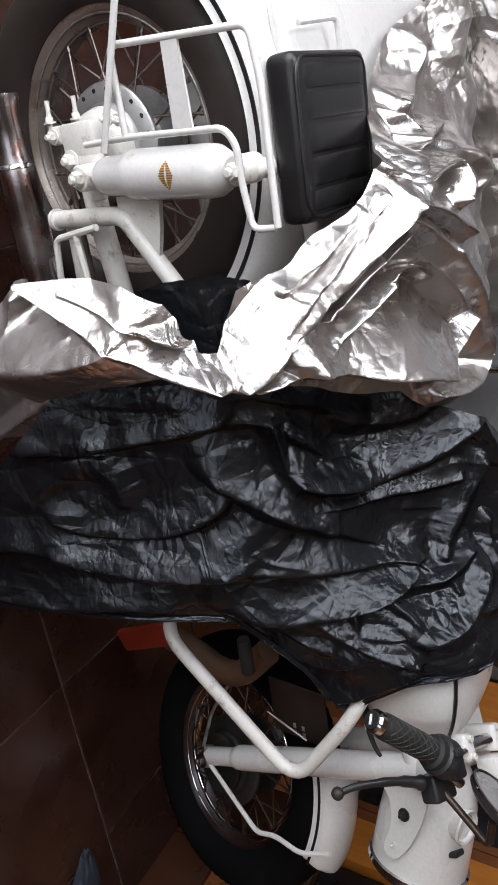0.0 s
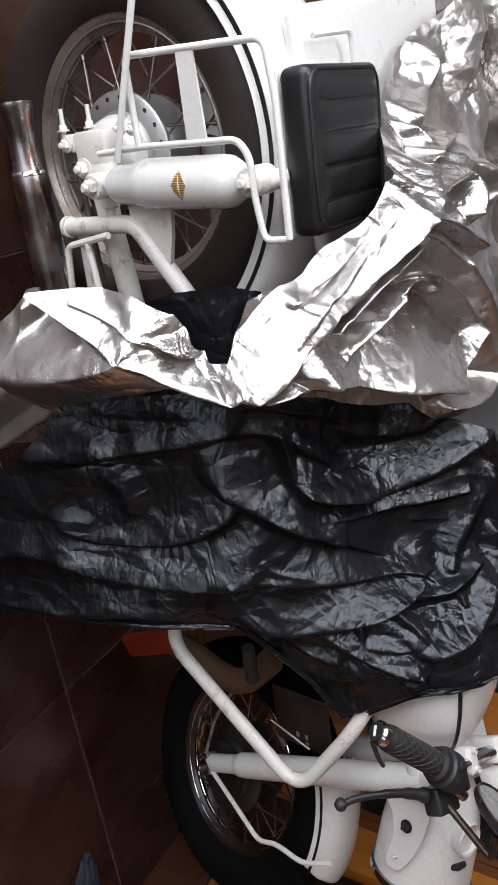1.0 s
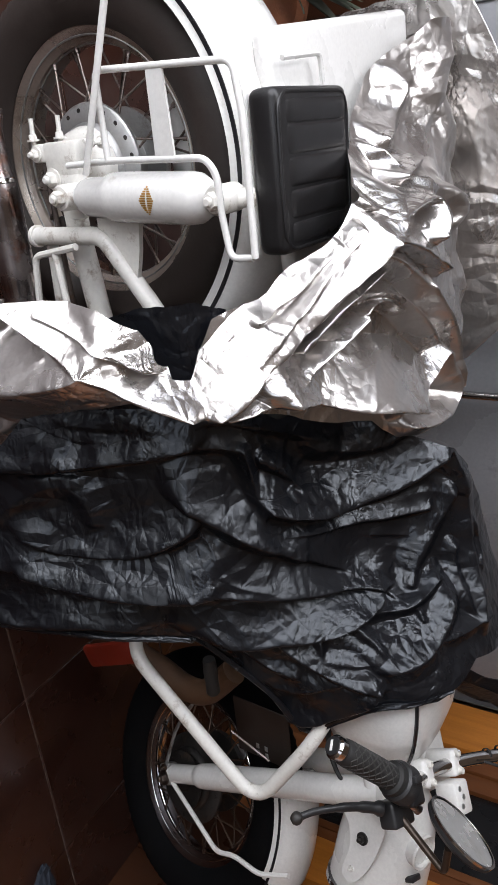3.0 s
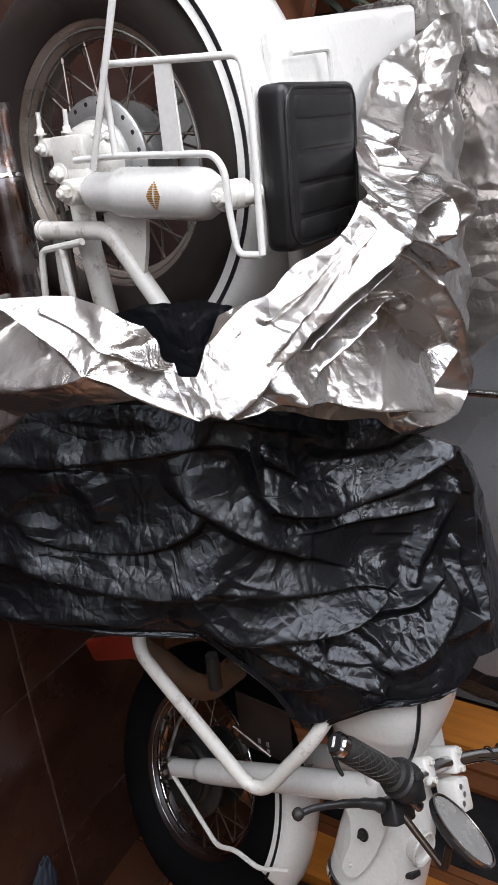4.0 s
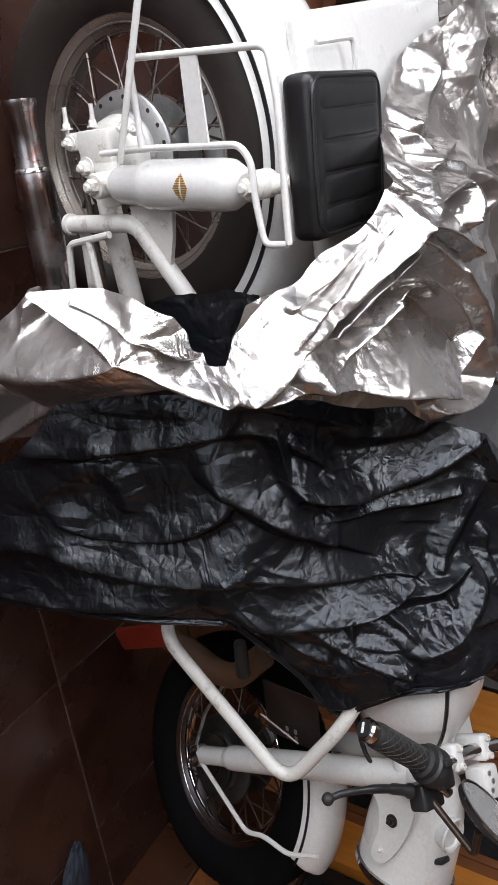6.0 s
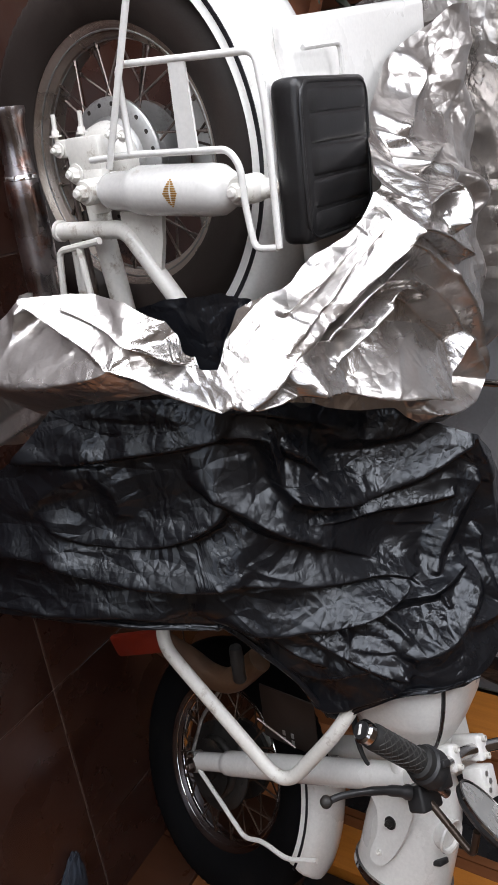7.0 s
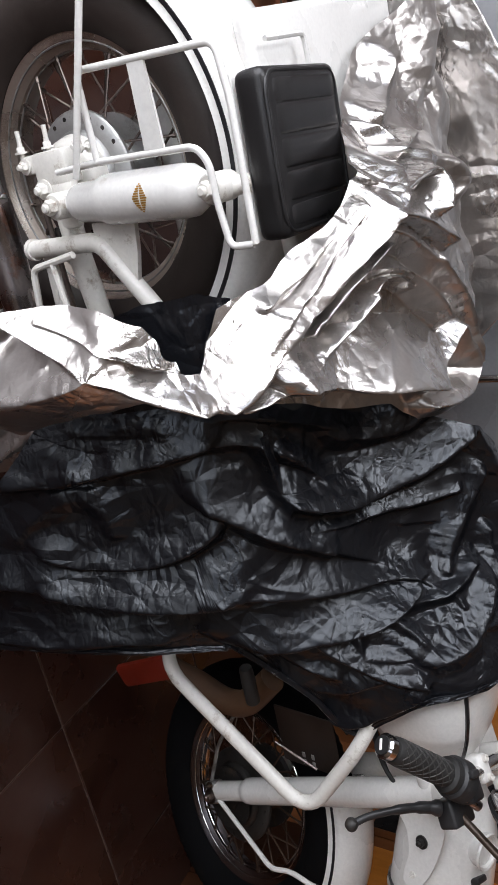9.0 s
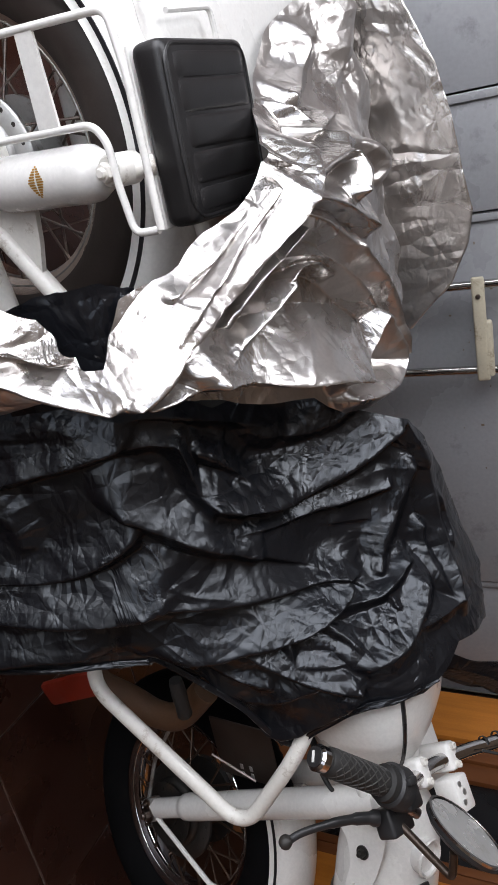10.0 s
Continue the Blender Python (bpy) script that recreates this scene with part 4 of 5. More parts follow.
def crumple(x, y, seed, freq, octaves=3, fall=0.45, wander=0.9):
    """Foil-like crumple at several sizes, with a wandering grid."""
    out, amp = 0, 1.0
    for k in range(octaves):
        wx = wander * soft_noise(x * freq * 0.6, y * freq * 0.6, seed + 3 * k)
        wy = wander * soft_noise(x * freq * 0.6 + 31, y * freq * 0.6, seed + 3 * k + 1)
        out = out + amp * facets(x * freq + wx, y * freq + wy, seed + 7 * k)
        amp, freq = amp * fall, freq * 2.1
    return out


def pleats(a, s, seed, freq, stretch):
    """Long sharp-crested folds that run along s and merge."""
    w = 0.8 * soft_noise(a * 3, s * 2.2, seed) + 0.25 * soft_noise(a * 8, s * 6, seed + 1)
    n = soft_noise(a * freq + w, s * freq * stretch + w, seed + 2)
    return 1 - np.sqrt(np.abs(n) + 0.003)


def folds(a, s, soft, *groups):
    """Sharp-crested folds: each a curved crest in (a, s), the widths of its two flanks and a height. Where flanks meet, they crease."""
    a, s = a + 0.007 * soft_noise(a * 9, s * 9, 5), s + 0.007 * soft_noise(a * 9, s * 9, 7)
    total = np.zeros_like(a)
    for a0, s0, a1, s1, a2, s2, w0, w1, h in [one for group in groups for one in group]:
        best = np.full_like(a, 9.0)
        pts = [((1 - t) ** 2 * a0 + 2 * t * (1 - t) * a1 + t * t * a2, (1 - t) ** 2 * s0 + 2 * t * (1 - t) * s1 + t * t * s2) for t in np.linspace(0, 1, 8)]
        for (pa, ps), (qa, qs) in zip(pts, pts[1:]):
            da, ds = qa - pa, qs - ps
            t = np.clip(((a - pa) * da + (s - ps) * ds) / (da * da + ds * ds + 1e-9), 0, 1)
            ra, rs = a - pa - t * da, s - ps - t * ds
            cross = (da * rs - ds * ra) / (math.hypot(da, ds) + 1e-9)
            d = np.hypot(ra, rs)
            first = step(-0.6, 0.6, cross / (d + 1e-6))
            best = np.minimum(best, d / (w0 + (w1 - w0) * first))
        x = np.clip(1 - np.sqrt(best * best + 0.004), 0, 1)
        x = x * (1 - soft + soft * x) * (1 + 0.16 * soft_noise(a * 6, s * 6, a0 * 50))
        total = total + np.clip(h * x, 0, 1) ** 7
    return total ** (1 / 7)


def creases(a, s, seed):
    """Sparse sharp pinched lines of several directions, fading in and out."""
    out = np.zeros_like(a)
    for k, (freq, long, turn) in enumerate(((7, 0.35, 0.3), (9, 0.4, 1.2), (12, 0.35, -0.5), (16, 0.45, 0.8), (20, 0.5, -1.1))):
        x, y = a * math.cos(turn) + s * math.sin(turn), s * math.cos(turn) - a * math.sin(turn)
        n = soft_noise(x * freq + 0.5 * soft_noise(x * 9, y * 9, seed + 9 * k), y * freq * long, seed + k)
        shown = np.clip(2.2 * soft_noise(x * freq * 0.5 + 7, y * freq * 0.5, seed + k + 20), 0, 1)
        out = out + np.clip(1 - np.abs(n) / 0.22, 0, 1) ** 1.5 * shown * (7 / freq)
    return out


def sheet(name, points, mat, parent, label=""):
    """A smooth mesh from a grid of points."""
    nv, nu = points.shape[:2]
    k = np.arange(nv * nu).reshape(nv, nu)
    faces = np.stack((k[:-1, :-1], k[:-1, 1:], k[1:, 1:], k[1:, :-1]), -1).reshape(-1, 4)
    me = bpy.data.meshes.new(name)
    me.from_pydata(points.reshape(-1, 3).tolist(), [], faces.tolist())
    me.shade_smooth()
    me.materials.append(mat)
    ob = new(name, me)
    ob.parent = parent
    if label:
        ob["label"] = label
    return ob


def table(pairs, v):
    xs, ys = zip(*pairs)
    return np.interp(v, xs, ys)


def pull(x, y, rest, stiff):
    """Moves two arrays of points towards their rest distance."""
    d = y - x
    ln = np.sqrt((d * d).sum(-1, keepdims=True)) + 1e-9
    c = d * ((ln - rest[..., None]) / ln * (0.5 * stiff))
    x += c
    y -= c


def gap(p, q):
    return np.sqrt(((q - p) ** 2).sum(-1))


def grid_normals(p):
    n = np.cross(np.gradient(p, axis=1), np.gradient(p, axis=0))
    return n / (np.linalg.norm(n, axis=-1, keepdims=True) + 1e-12)


def wrinkled(rest_shape, spare, room, slide, levels, seed, bend):
    """Lays a sheet that is a little too large on a smooth shape and lets it buckle into wrinkles, coarse ones first.
    spare gives the extra length along and across, room how far the cloth may stand off, level by level: (cells, cells, passes)."""
    rng = np.random.default_rng(seed)
    off = None
    for nv, nu, passes in levels:
        p, n, u, v = rest_shape(nv, nu)
        if off is None:
            x = p + n * (0.002 * rng.random((nv + 1, nu + 1, 1)))
        else:
            fine = np.empty((nv + 1, nu + 1, 3))
            fine[::2, ::2] = off
            fine[1::2, ::2] = 0.5 * (off[:-1] + off[1:])
            fine[:, 1::2] = 0.5 * (fine[:, :-1:2] + fine[:, 2::2])
            x = p + fine + n * (0.0002 * rng.normal(size=(nv + 1, nu + 1, 1)))
        eu, ev = spare(u, v)
        lu, lv = gap(p[:, 1:], p[:, :-1]) * eu[:, 1:], gap(p[1:], p[:-1]) * ev[1:]
        em = np.sqrt(eu * ev)[1:, 1:]
        d1, d2 = gap(p[1:, 1:], p[:-1, :-1]) * em, gap(p[1:, :-1], p[:-1, 1:]) * em
        bu, bv = lu[:, 1:] + lu[:, :-1], lv[1:] + lv[:-1]
        top = room * np.ones((nv + 1, nu + 1)) if np.isscalar(room) else room(u, v)
        for _ in range(passes):
            for k in (0, 1):
                pull(x[:, k:nu:2], x[:, k + 1::2], lu[:, k::2], 1.0)
                pull(x[k:nv:2], x[k + 1::2], lv[k::2], 1.0)
                pull(x[:-1, k:nu:2], x[1:, k + 1::2], d1[:, k::2], 0.35)
                pull(x[1:, k:nu:2], x[:-1, k + 1::2], d2[:, k::2], 0.35)
            for k in (0, 1, 2, 3):
                a, b = x[:, k:nu - 1:4], x[:, k + 2::4]
                pull(a[:, :b.shape[1]], b, bu[:, k::4][:, :b.shape[1]], bend)
                a, b = x[k:nv - 1:4], x[k + 2::4]
                pull(a[:b.shape[0]], b, bv[k::4][:b.shape[0]], bend)
            d = x - p
            h = (d * n).sum(-1, keepdims=True)
            t = d - h * n
            far = np.sqrt((t * t).sum(-1, keepdims=True)) + 1e-9
            x = p + n * np.clip(h - 0.0001, 0, top[..., None]) + t * np.minimum(1, slide / far)
        off = x - p
    return x


def cloth(name, base, left, right, levels, lift, mat, label, spare, room, slide=0.005, seed=1, bend=0.03, fray=1.0, crisp=0.0012, fine=34):
    """A draped sheet: a profile swept along the motorcycle between two edges, raised by folds and wrinkled."""
    def rest_shape(nv, nu):
        v = np.linspace(0, 1, nv + 1)[:, None] * np.ones((1, nu + 1))
        u = np.ones((nv + 1, 1)) * np.linspace(0, 1, nu + 1)[None, :]
        a0 = table(left, v) + 0.008 * fray * soft_noise(v * 22, v * 0 + 0.5, 3)
        a1 = table(right, v) + 0.007 * fray * soft_noise(v * 20, v * 0 + 0.5, 8)
        a = a0 + (a1 - a0) * u
        b, z, nb, nz = base(a, v)
        h = lift(a, v, u)
        p = np.stack((a, -(b + nb * h), z + nz * h), -1)
        n = grid_normals(p)
        flip = np.sign((n * np.stack((a * 0, -nb, nz), -1)).sum(-1, keepdims=True).mean())
        return p, n * flip, a, v
    x = wrinkled(rest_shape, spare, room, slide, levels, seed, bend)
    p, n, a, v = rest_shape(*levels[-1][:2])
    smoother = np.clip(0.55 + 0.6 * soft_noise(a * 7, v * 11, seed + 60), 0.12, 1)
    x = x + n * (crisp * smoother * (crumple(a, v * 1.1, seed + 40, fine, 3, 0.42, 0.45) + 0.5 * crumple(a * 0.7 + v, v * 0.8 - a, seed + 50, fine * 1.3, 2, 0.42, 0.45)))[..., None]
    return sheet(name, x, mat, cover, label)


def roll(name, line, out, width, height, seed, mat, label="", corners=7):
    """A folded band of stiff cloth: a flattened tube with wandering sharp edges along a line of (a, b, z), tapering at its ends."""
    pts = np.array([p for p in spline([(a, -b, z) for a, b, z in line], 26)])
    n, per = len(pts), 9
    m = corners * per
    tang = np.gradient(pts, axis=0)
    tang /= np.linalg.norm(tang, axis=1, keepdims=True)
    o = np.array((0, -out[0], out[1]), float)
    o = o - tang * (tang @ o)[:, None]
    o /= np.linalg.norm(o, axis=1, keepdims=True)
    side = np.cross(tang, o)
    t = np.linspace(0, 1, n)
    end = np.minimum(1, np.minimum(t, 1 - t) * 6 + 0.2) ** 0.7
    edge = []
    for c in range(corners):
        ang = -np.pi / 2 + 2 * np.pi * c / corners + 0.5 * soft_noise(t * 3.1, t * 0 + c, seed) + 0.25 * (c % 2)
        rad = (1 + 0.3 * facets(t * 4.5, t * 0 + 2.3 * c, seed + 1) + 0.12 * facets(t * 13, t * 0 + 1.7 * c, seed + 2)) * end
        x, y = np.cos(ang) * width * rad, np.sin(ang) * height * rad
        edge.append(pts + x[:, None] * side + y[:, None] * o)
    cols = []
    for c in range(corners):
        for k in range(per):
            f = k / per
            p = edge[c] * (1 - f) + edge[(c + 1) % corners] * f
            sag = 4 * f * (1 - f)
            dent = 0.1 * height * sag * soft_noise(t * 9, t * 0 + c + f, seed + 3) + 0.05 * height * sag * pleats(t * 0.3 + f * 0.05, t * 0 + f * 0.1 + c, seed + 4, 60, 0.3)
            cols.append(p + dent[:, None] * o)
    cols.append(cols[0])
    band = np.stack(cols, 1)
    outward = grid_normals(band)
    outward *= np.sign(((band - band.mean(1, keepdims=True)) * outward).sum())
    one = np.ones(band.shape[:2])
    band = wrinkled(lambda nv, nu: (band, outward, one, one), lambda u, v: (1.018 * u, 1.015 * v), 0.006, 0.004, ((n - 1, m, 40),), seed, 0.03)
    gu, gv = np.meshgrid(np.arange(m + 1) * 0.004, np.arange(n) * 0.004)
    band = band + outward * (0.0014 * crumple(gu, gv, seed + 9, 17, 3, 0.45, 0.35))[..., None]
    band[:, 0] = band[:, -1] = 0.5 * (band[:, 0] + band[:, -1])
    return sheet(name, band, mat, cover, label)


BLACK_PROFILE = [(-0.55, 0.45), (-0.46, 0.8), (-0.3, 0.95), (-0.12, 0.975), (0.0, 0.9), (0.09, 0.8), (0.19, 0.75), (0.27, 0.69), (0.33, 0.6), (0.375, 0.46), (0.42, 0.28), (0.46, 0.05)]
TANK_PROFILE = [(-0.5, 0.5), (-0.44, 0.82), (-0.32, 0.98), (-0.14, 1.04), (0.02, 1.04), (0.14, 1.0), (0.205, 0.915), (0.235, 0.81), (0.235, 0.7), (0.2, 0.5), (0.2, 0.3), (0.2, 0.05)]
KB = 1.6


def black_base(a, v):
    b, z, nb, nz = profile_points(BLACK_PROFILE, v)
    tb, tz, _, _ = profile_points(TANK_PROFILE, v)
    w = step(0.66, 0.95, a) * step(0.82, 0.70, v)
    return b + (tb - b) * w, z + (tz - z) * w, nb, nz


# crests of the black folds: (a, s) three times, flank widths, height
REAR_GATHERS = [
    (0.341, 1.318, 0.354, 1.197, 0.374, 1.053, 0.030, 0.013, 0.008),
    (0.371, 1.311, 0.375, 1.217, 0.386, 1.035, 0.059, 0.013, 0.015),
    (0.443, 1.419, 0.432, 1.292, 0.416, 1.106, 0.104, 0.017, 0.034),
    (0.374, 1.098, 0.405, 0.891, 0.467, 0.766, 0.037, 0.016, 0.016),
    (0.416, 1.106, 0.420, 1.050, 0.443, 0.994, 0.067, 0.019, 0.025),
    (0.440, 0.997, 0.492, 0.981, 0.551, 0.956, 0.037, 0.042, 0.034),
    (0.458, 0.956, 0.474, 0.900, 0.533, 0.845, 0.042, 0.021, 0.021),
]
SIDE_FOLDS = [
    (0.569, 1.396, 0.634, 1.335, 0.560, 1.132, 0.070, 0.021, 0.031),
    (0.518, 1.128, 0.563, 1.048, 0.644, 0.886, 0.088, 0.027, 0.044),
    (0.629, 1.493, 0.611, 1.445, 0.641, 1.411, 0.073, 0.021, 0.031),
    (0.635, 1.408, 0.686, 1.337, 0.665, 1.102, 0.083, 0.019, 0.044),
    (0.665, 1.102, 0.711, 0.914, 0.744, 0.703, 0.088, 0.023, 0.047),
    (0.747, 1.512, 0.745, 1.404, 0.750, 1.266, 0.059, 0.015, 0.018),
    (0.533, 1.430, 0.461, 1.367, 0.473, 1.318, 0.046, 0.042, 0.016),
    (0.473, 1.318, 0.500, 1.286, 0.539, 1.292, 0.037, 0.032, 0.016),
]
SADDLE_FOLDS = [
    (0.542, 0.949, 0.626, 0.748, 0.542, 0.531, 0.076, 0.027, 0.046),
    (0.554, 1.009, 0.625, 0.941, 0.629, 0.561, 0.035, 0.017, 0.024),
    (0.638, 0.897, 0.711, 0.721, 0.759, 0.695, 0.126, 0.019, 0.028),
    (0.750, 0.639, 0.647, 0.531, 0.617, 0.513, 0.047, 0.032, 0.034),
    (0.467, 0.800, 0.517, 0.660, 0.476, 0.602, 0.063, 0.025, 0.020),
    (0.629, 0.882, 0.655, 0.692, 0.674, 0.606, 0.032, 0.019, 0.009),
]
TANK_FOLDS = [
    (0.777, 1.147, 0.798, 0.779, 0.759, 0.718, 0.079, 0.017, 0.041),
    (0.816, 1.001, 0.846, 0.921, 0.840, 0.789, 0.025, 0.015, 0.014),
    (0.891, 1.150, 0.906, 1.066, 0.861, 0.930, 0.027, 0.013, 0.013),
    (0.777, 0.841, 0.786, 0.682, 0.759, 0.591, 0.035, 0.025, 0.032),
    (0.780, 0.837, 0.810, 0.811, 0.852, 0.815, 0.035, 0.019, 0.025),
    (0.777, 0.900, 0.808, 0.934, 0.846, 0.982, 0.019, 0.015, 0.013),
    (0.786, 1.035, 0.859, 1.007, 0.879, 0.882, 0.055, 0.015, 0.027),
    (0.879, 1.176, 1.070, 1.221, 0.894, 0.893, 0.071, 0.015, 0.025),
    (0.852, 0.833, 0.859, 0.662, 0.801, 0.595, 0.055, 0.029, 0.031),
    (0.768, 0.789, 0.756, 0.634, 0.804, 0.666, 0.025, 0.021, 0.020),
    (0.789, 1.139, 0.849, 1.135, 0.861, 1.057, 0.027, 0.017, 0.011),
]
FAR_SIDE_FOLDS = [
    (0.536, 0.511, 0.697, 0.431, 0.854, 0.541, 0.047, 0.037, 0.030),
    (0.726, 0.520, 0.800, 0.570, 0.859, 0.551, 0.029, 0.025, 0.022),
    (0.839, 0.667, 0.855, 0.611, 0.857, 0.518, 0.029, 0.025, 0.024),
    (0.644, 0.488, 0.728, 0.426, 0.776, 0.472, 0.032, 0.021, 0.022),
]


def black_lift(a, v, u):
    s = v * KB
    f = folds(a, s, 0.4, REAR_GATHERS, SIDE_FOLDS, SADDLE_FOLDS, FAR_SIDE_FOLDS, TANK_FOLDS)
    f += 0.008 * soft_noise(a * 11 + 0.7 * soft_noise(a * 3, s * 2, 5), s * 2.2, 11)
    f += 0.005 * crumple(a * 1.2 + s * 0.3, s * 0.7 - a * 0.3, 23, 7.0, 2, 0.35, 0.6) + 0.003 * creases(a, s, 29)
    return f - 0.012


def black_spare(a, v):
    return 1.0 + 0.004 * soft_noise(a * 6, v * 6, 71), 1.0 + 0.004 * soft_noise(a * 5, v * 7, 77)


def black_room(a, v):
    return 0.009 + 0.005 * step(0.62, 0.5, v) * step(0.5, 0.7, a)


BLACK_CUT = [(0, 1.02), (0.2, 1.02), (0.3, 0.95), (0.38, 0.9), (0.423, 0.915), (0.467, 0.925), (0.512, 0.918), (0.558, 0.922), (0.623, 0.965), (0.69, 1.003), (0.712, 0.96), (0.724, 0.88), (0.735, 0.8), (0.756, 0.789), (0.794, 0.78), (0.847, 0.774), (1, 0.771)]
cloth("black_lining", black_base, [(0, 1.0), (0.18, 0.86), (0.215, 0.76), (0.288, 0.575), (0.318, 0.525), (0.376, 0.485), (0.42, 0.43), (0.45, 0.41), (0.55, 0.40), (0.64, 0.35), (0.69, 0.3), (0.74, 0.29), (0.8, 0.31), (0.83, 0.335), (0.854, 0.35), (0.898, 0.446), (0.915, 0.47), (1, 0.52)], BLACK_CUT, ((130, 84, 20), (260, 168, 14), (520, 336, 8)), black_lift, BLACK_CLOTH, "glossy black wrinkled lining", black_spare, black_room, seed=4, crisp=0.0055, fine=17, fray=0.5)
hem = []
for v in (0.44, 0.5, 0.56, 0.62, 0.68, 0.72, 0.742, 0.752, 0.77, 0.81, 0.86, 0.92):
    vv = np.full((1, 1), v)
    aa = table(BLACK_CUT, vv) - 0.004
    hb, hz, hnb, hnz = black_base(aa, vv)
    hh = black_lift(aa, vv, vv) + 0.004
    hem.append((float(aa[0, 0]), float((hb + hnb * hh)[0, 0]), float((hz + hnz * hh)[0, 0])))
roll("hem", hem, (1.0, 0.4), 0.006, 0.005, 93, BLACK_CLOTH, "rolled black hem")
sheet_strap = roll("strap", [(1.02, -0.15, 0.8), (1.12, -0.19, 0.85), (1.19, -0.23, 0.92), (1.27, -0.3, 1.02), (1.36, -0.38, 1.14)], (1.0, 0.1), 0.042, 0.008, 91, BLACK_CLOTH, "loose black strap of the cover")

SILVER_PROFILE = [(-0.5, 0.5), (-0.45, 0.74), (-0.36, 0.86), (-0.25, 0.9), (-0.12, 0.9), (0.0, 0.88), (0.1, 0.835), (0.2, 0.775), (0.3, 0.735), (0.355, 0.69), (0.385, 0.58), (0.41, 0.44), (0.425, 0.32)]


def silver_base(a, v):
    b, z, nb, nz = profile_points(SILVER_PROFILE, v)
    return b, z - 0.14 * step(0.18, -0.06, a) * step(0.55, 0.4, v) * (1 - 0.85 * step(0.3, 0.16, v)), nb, nz


def hanging_base(a, v):
    top = np.interp(a, (-0.5, -0.119, -0.007, 0.085, 0.188, 0.264, 0.328, 0.403, 0.504), (0.72, 0.918, 0.963, 0.986, 0.999, 1.012, 0.999, 0.959, 0.855))
    z = 0.4 + (top - 0.4) * np.minimum(v / 0.85, 1) - 0.1 * np.clip((v - 0.85) / 0.15, 0, 1) ** 2
    b = -0.56 + 0.08 * np.sin(np.minimum(v / 0.85, 1) * 1.57) - 0.05 * np.clip((v - 0.85) / 0.15, 0, 1)
    return b, z, np.ones_like(b), 0 * b


POCKET_FOLDS = [
    (0.268, 1.592, 0.280, 1.518, 0.245, 1.394, 0.105, 0.084, 0.108),
    (0.184, 1.555, 0.221, 1.569, 0.268, 1.592, 0.042, 0.052, 0.065),
    (0.161, 1.526, 0.236, 1.431, 0.316, 1.270, 0.048, 0.021, 0.081),
    (0.176, 1.476, 0.229, 1.359, 0.250, 1.315, 0.021, 0.019, 0.059),
    (0.311, 1.604, 0.347, 1.580, 0.332, 1.538, 0.032, 0.032, 0.034),
]
BAND_FOLDS = [
    (0.321, 1.233, 0.226, 0.960, 0.153, 0.819, 0.073, 0.018, 0.069),
    (0.153, 0.819, 0.136, 0.782, 0.092, 0.728, 0.050, 0.015, 0.069),
    (0.297, 1.183, 0.225, 1.047, 0.126, 0.861, 0.023, 0.019, 0.055),
    (0.224, 1.109, 0.196, 1.026, 0.142, 0.910, 0.019, 0.018, 0.037),
    (0.271, 1.042, 0.225, 0.920, 0.184, 0.840, 0.015, 0.016, 0.062),
    (0.329, 1.216, 0.341, 1.024, 0.253, 0.873, 0.036, 0.021, 0.051),
    (0.332, 1.084, 0.371, 0.912, 0.411, 0.766, 0.105, 0.014, 0.090),
    (0.213, 0.902, 0.218, 0.749, 0.329, 0.695, 0.023, 0.027, 0.057),
    (0.413, 0.766, 0.386, 0.716, 0.353, 0.650, 0.027, 0.032, 0.057),
    (0.450, 0.749, 0.486, 0.507, 0.358, 0.637, 0.036, 0.032, 0.053),
    (0.234, 0.687, 0.330, 0.584, 0.442, 0.563, 0.040, 0.025, 0.051),
    (0.245, 0.873, 0.216, 0.840, 0.261, 0.774, 0.017, 0.013, 0.046),
]
FAR_FOLDS = [
    (0.166, 0.823, 0.192, 0.753, 0.239, 0.683, 0.032, 0.032, 0.040),
    (0.153, 0.811, 0.158, 0.726, 0.216, 0.617, 0.063, 0.017, 0.046),
    (0.129, 0.782, 0.062, 0.549, 0.158, 0.670, 0.029, 0.025, 0.054),
    (0.026, 0.637, 0.058, 0.619, 0.068, 0.658, 0.023, 0.023, 0.046),
    (0.066, 0.654, 0.055, 0.598, 0.045, 0.551, 0.021, 0.019, 0.052),
    (0.045, 0.551, 0.074, 0.584, 0.103, 0.633, 0.027, 0.027, 0.046),
    (0.082, 0.596, 0.099, 0.511, 0.142, 0.501, 0.038, 0.038, 0.042),
    (-0.071, 0.468, -0.026, 0.464, 0.008, 0.592, 0.036, 0.036, 0.040),
    (0.097, 0.823, 0.103, 0.794, 0.129, 0.766, 0.032, 0.015, 0.034),
]
UNDER_FOLDS = [(0.3, 0.1, 0.34, 0.25, 0.42, 0.42, 0.04, 0.03, 0.03), (0.36, 0.12, 0.4, 0.22, 0.47, 0.36, 0.03, 0.03, 0.025)]


def silver_lift(a, v, u):
    s = v * 1.7
    f = folds(a, s, 0.1, POCKET_FOLDS, BAND_FOLDS, FAR_FOLDS)
    f += 0.0045 * crumple(a * 0.9 + s * 0.3, s * 0.7 - a * 0.3, 51, 10.0, 2, 0.4, 0.5) + 0.003 * creases(a, s, 31)
    f += 0.02 * crumple(a * 0.7 - s * 0.7, s * 0.5 + a * 0.5, 53, 9.0, 2, 0.4) * step(0.36, 0.28, v)
    return f + 0.01


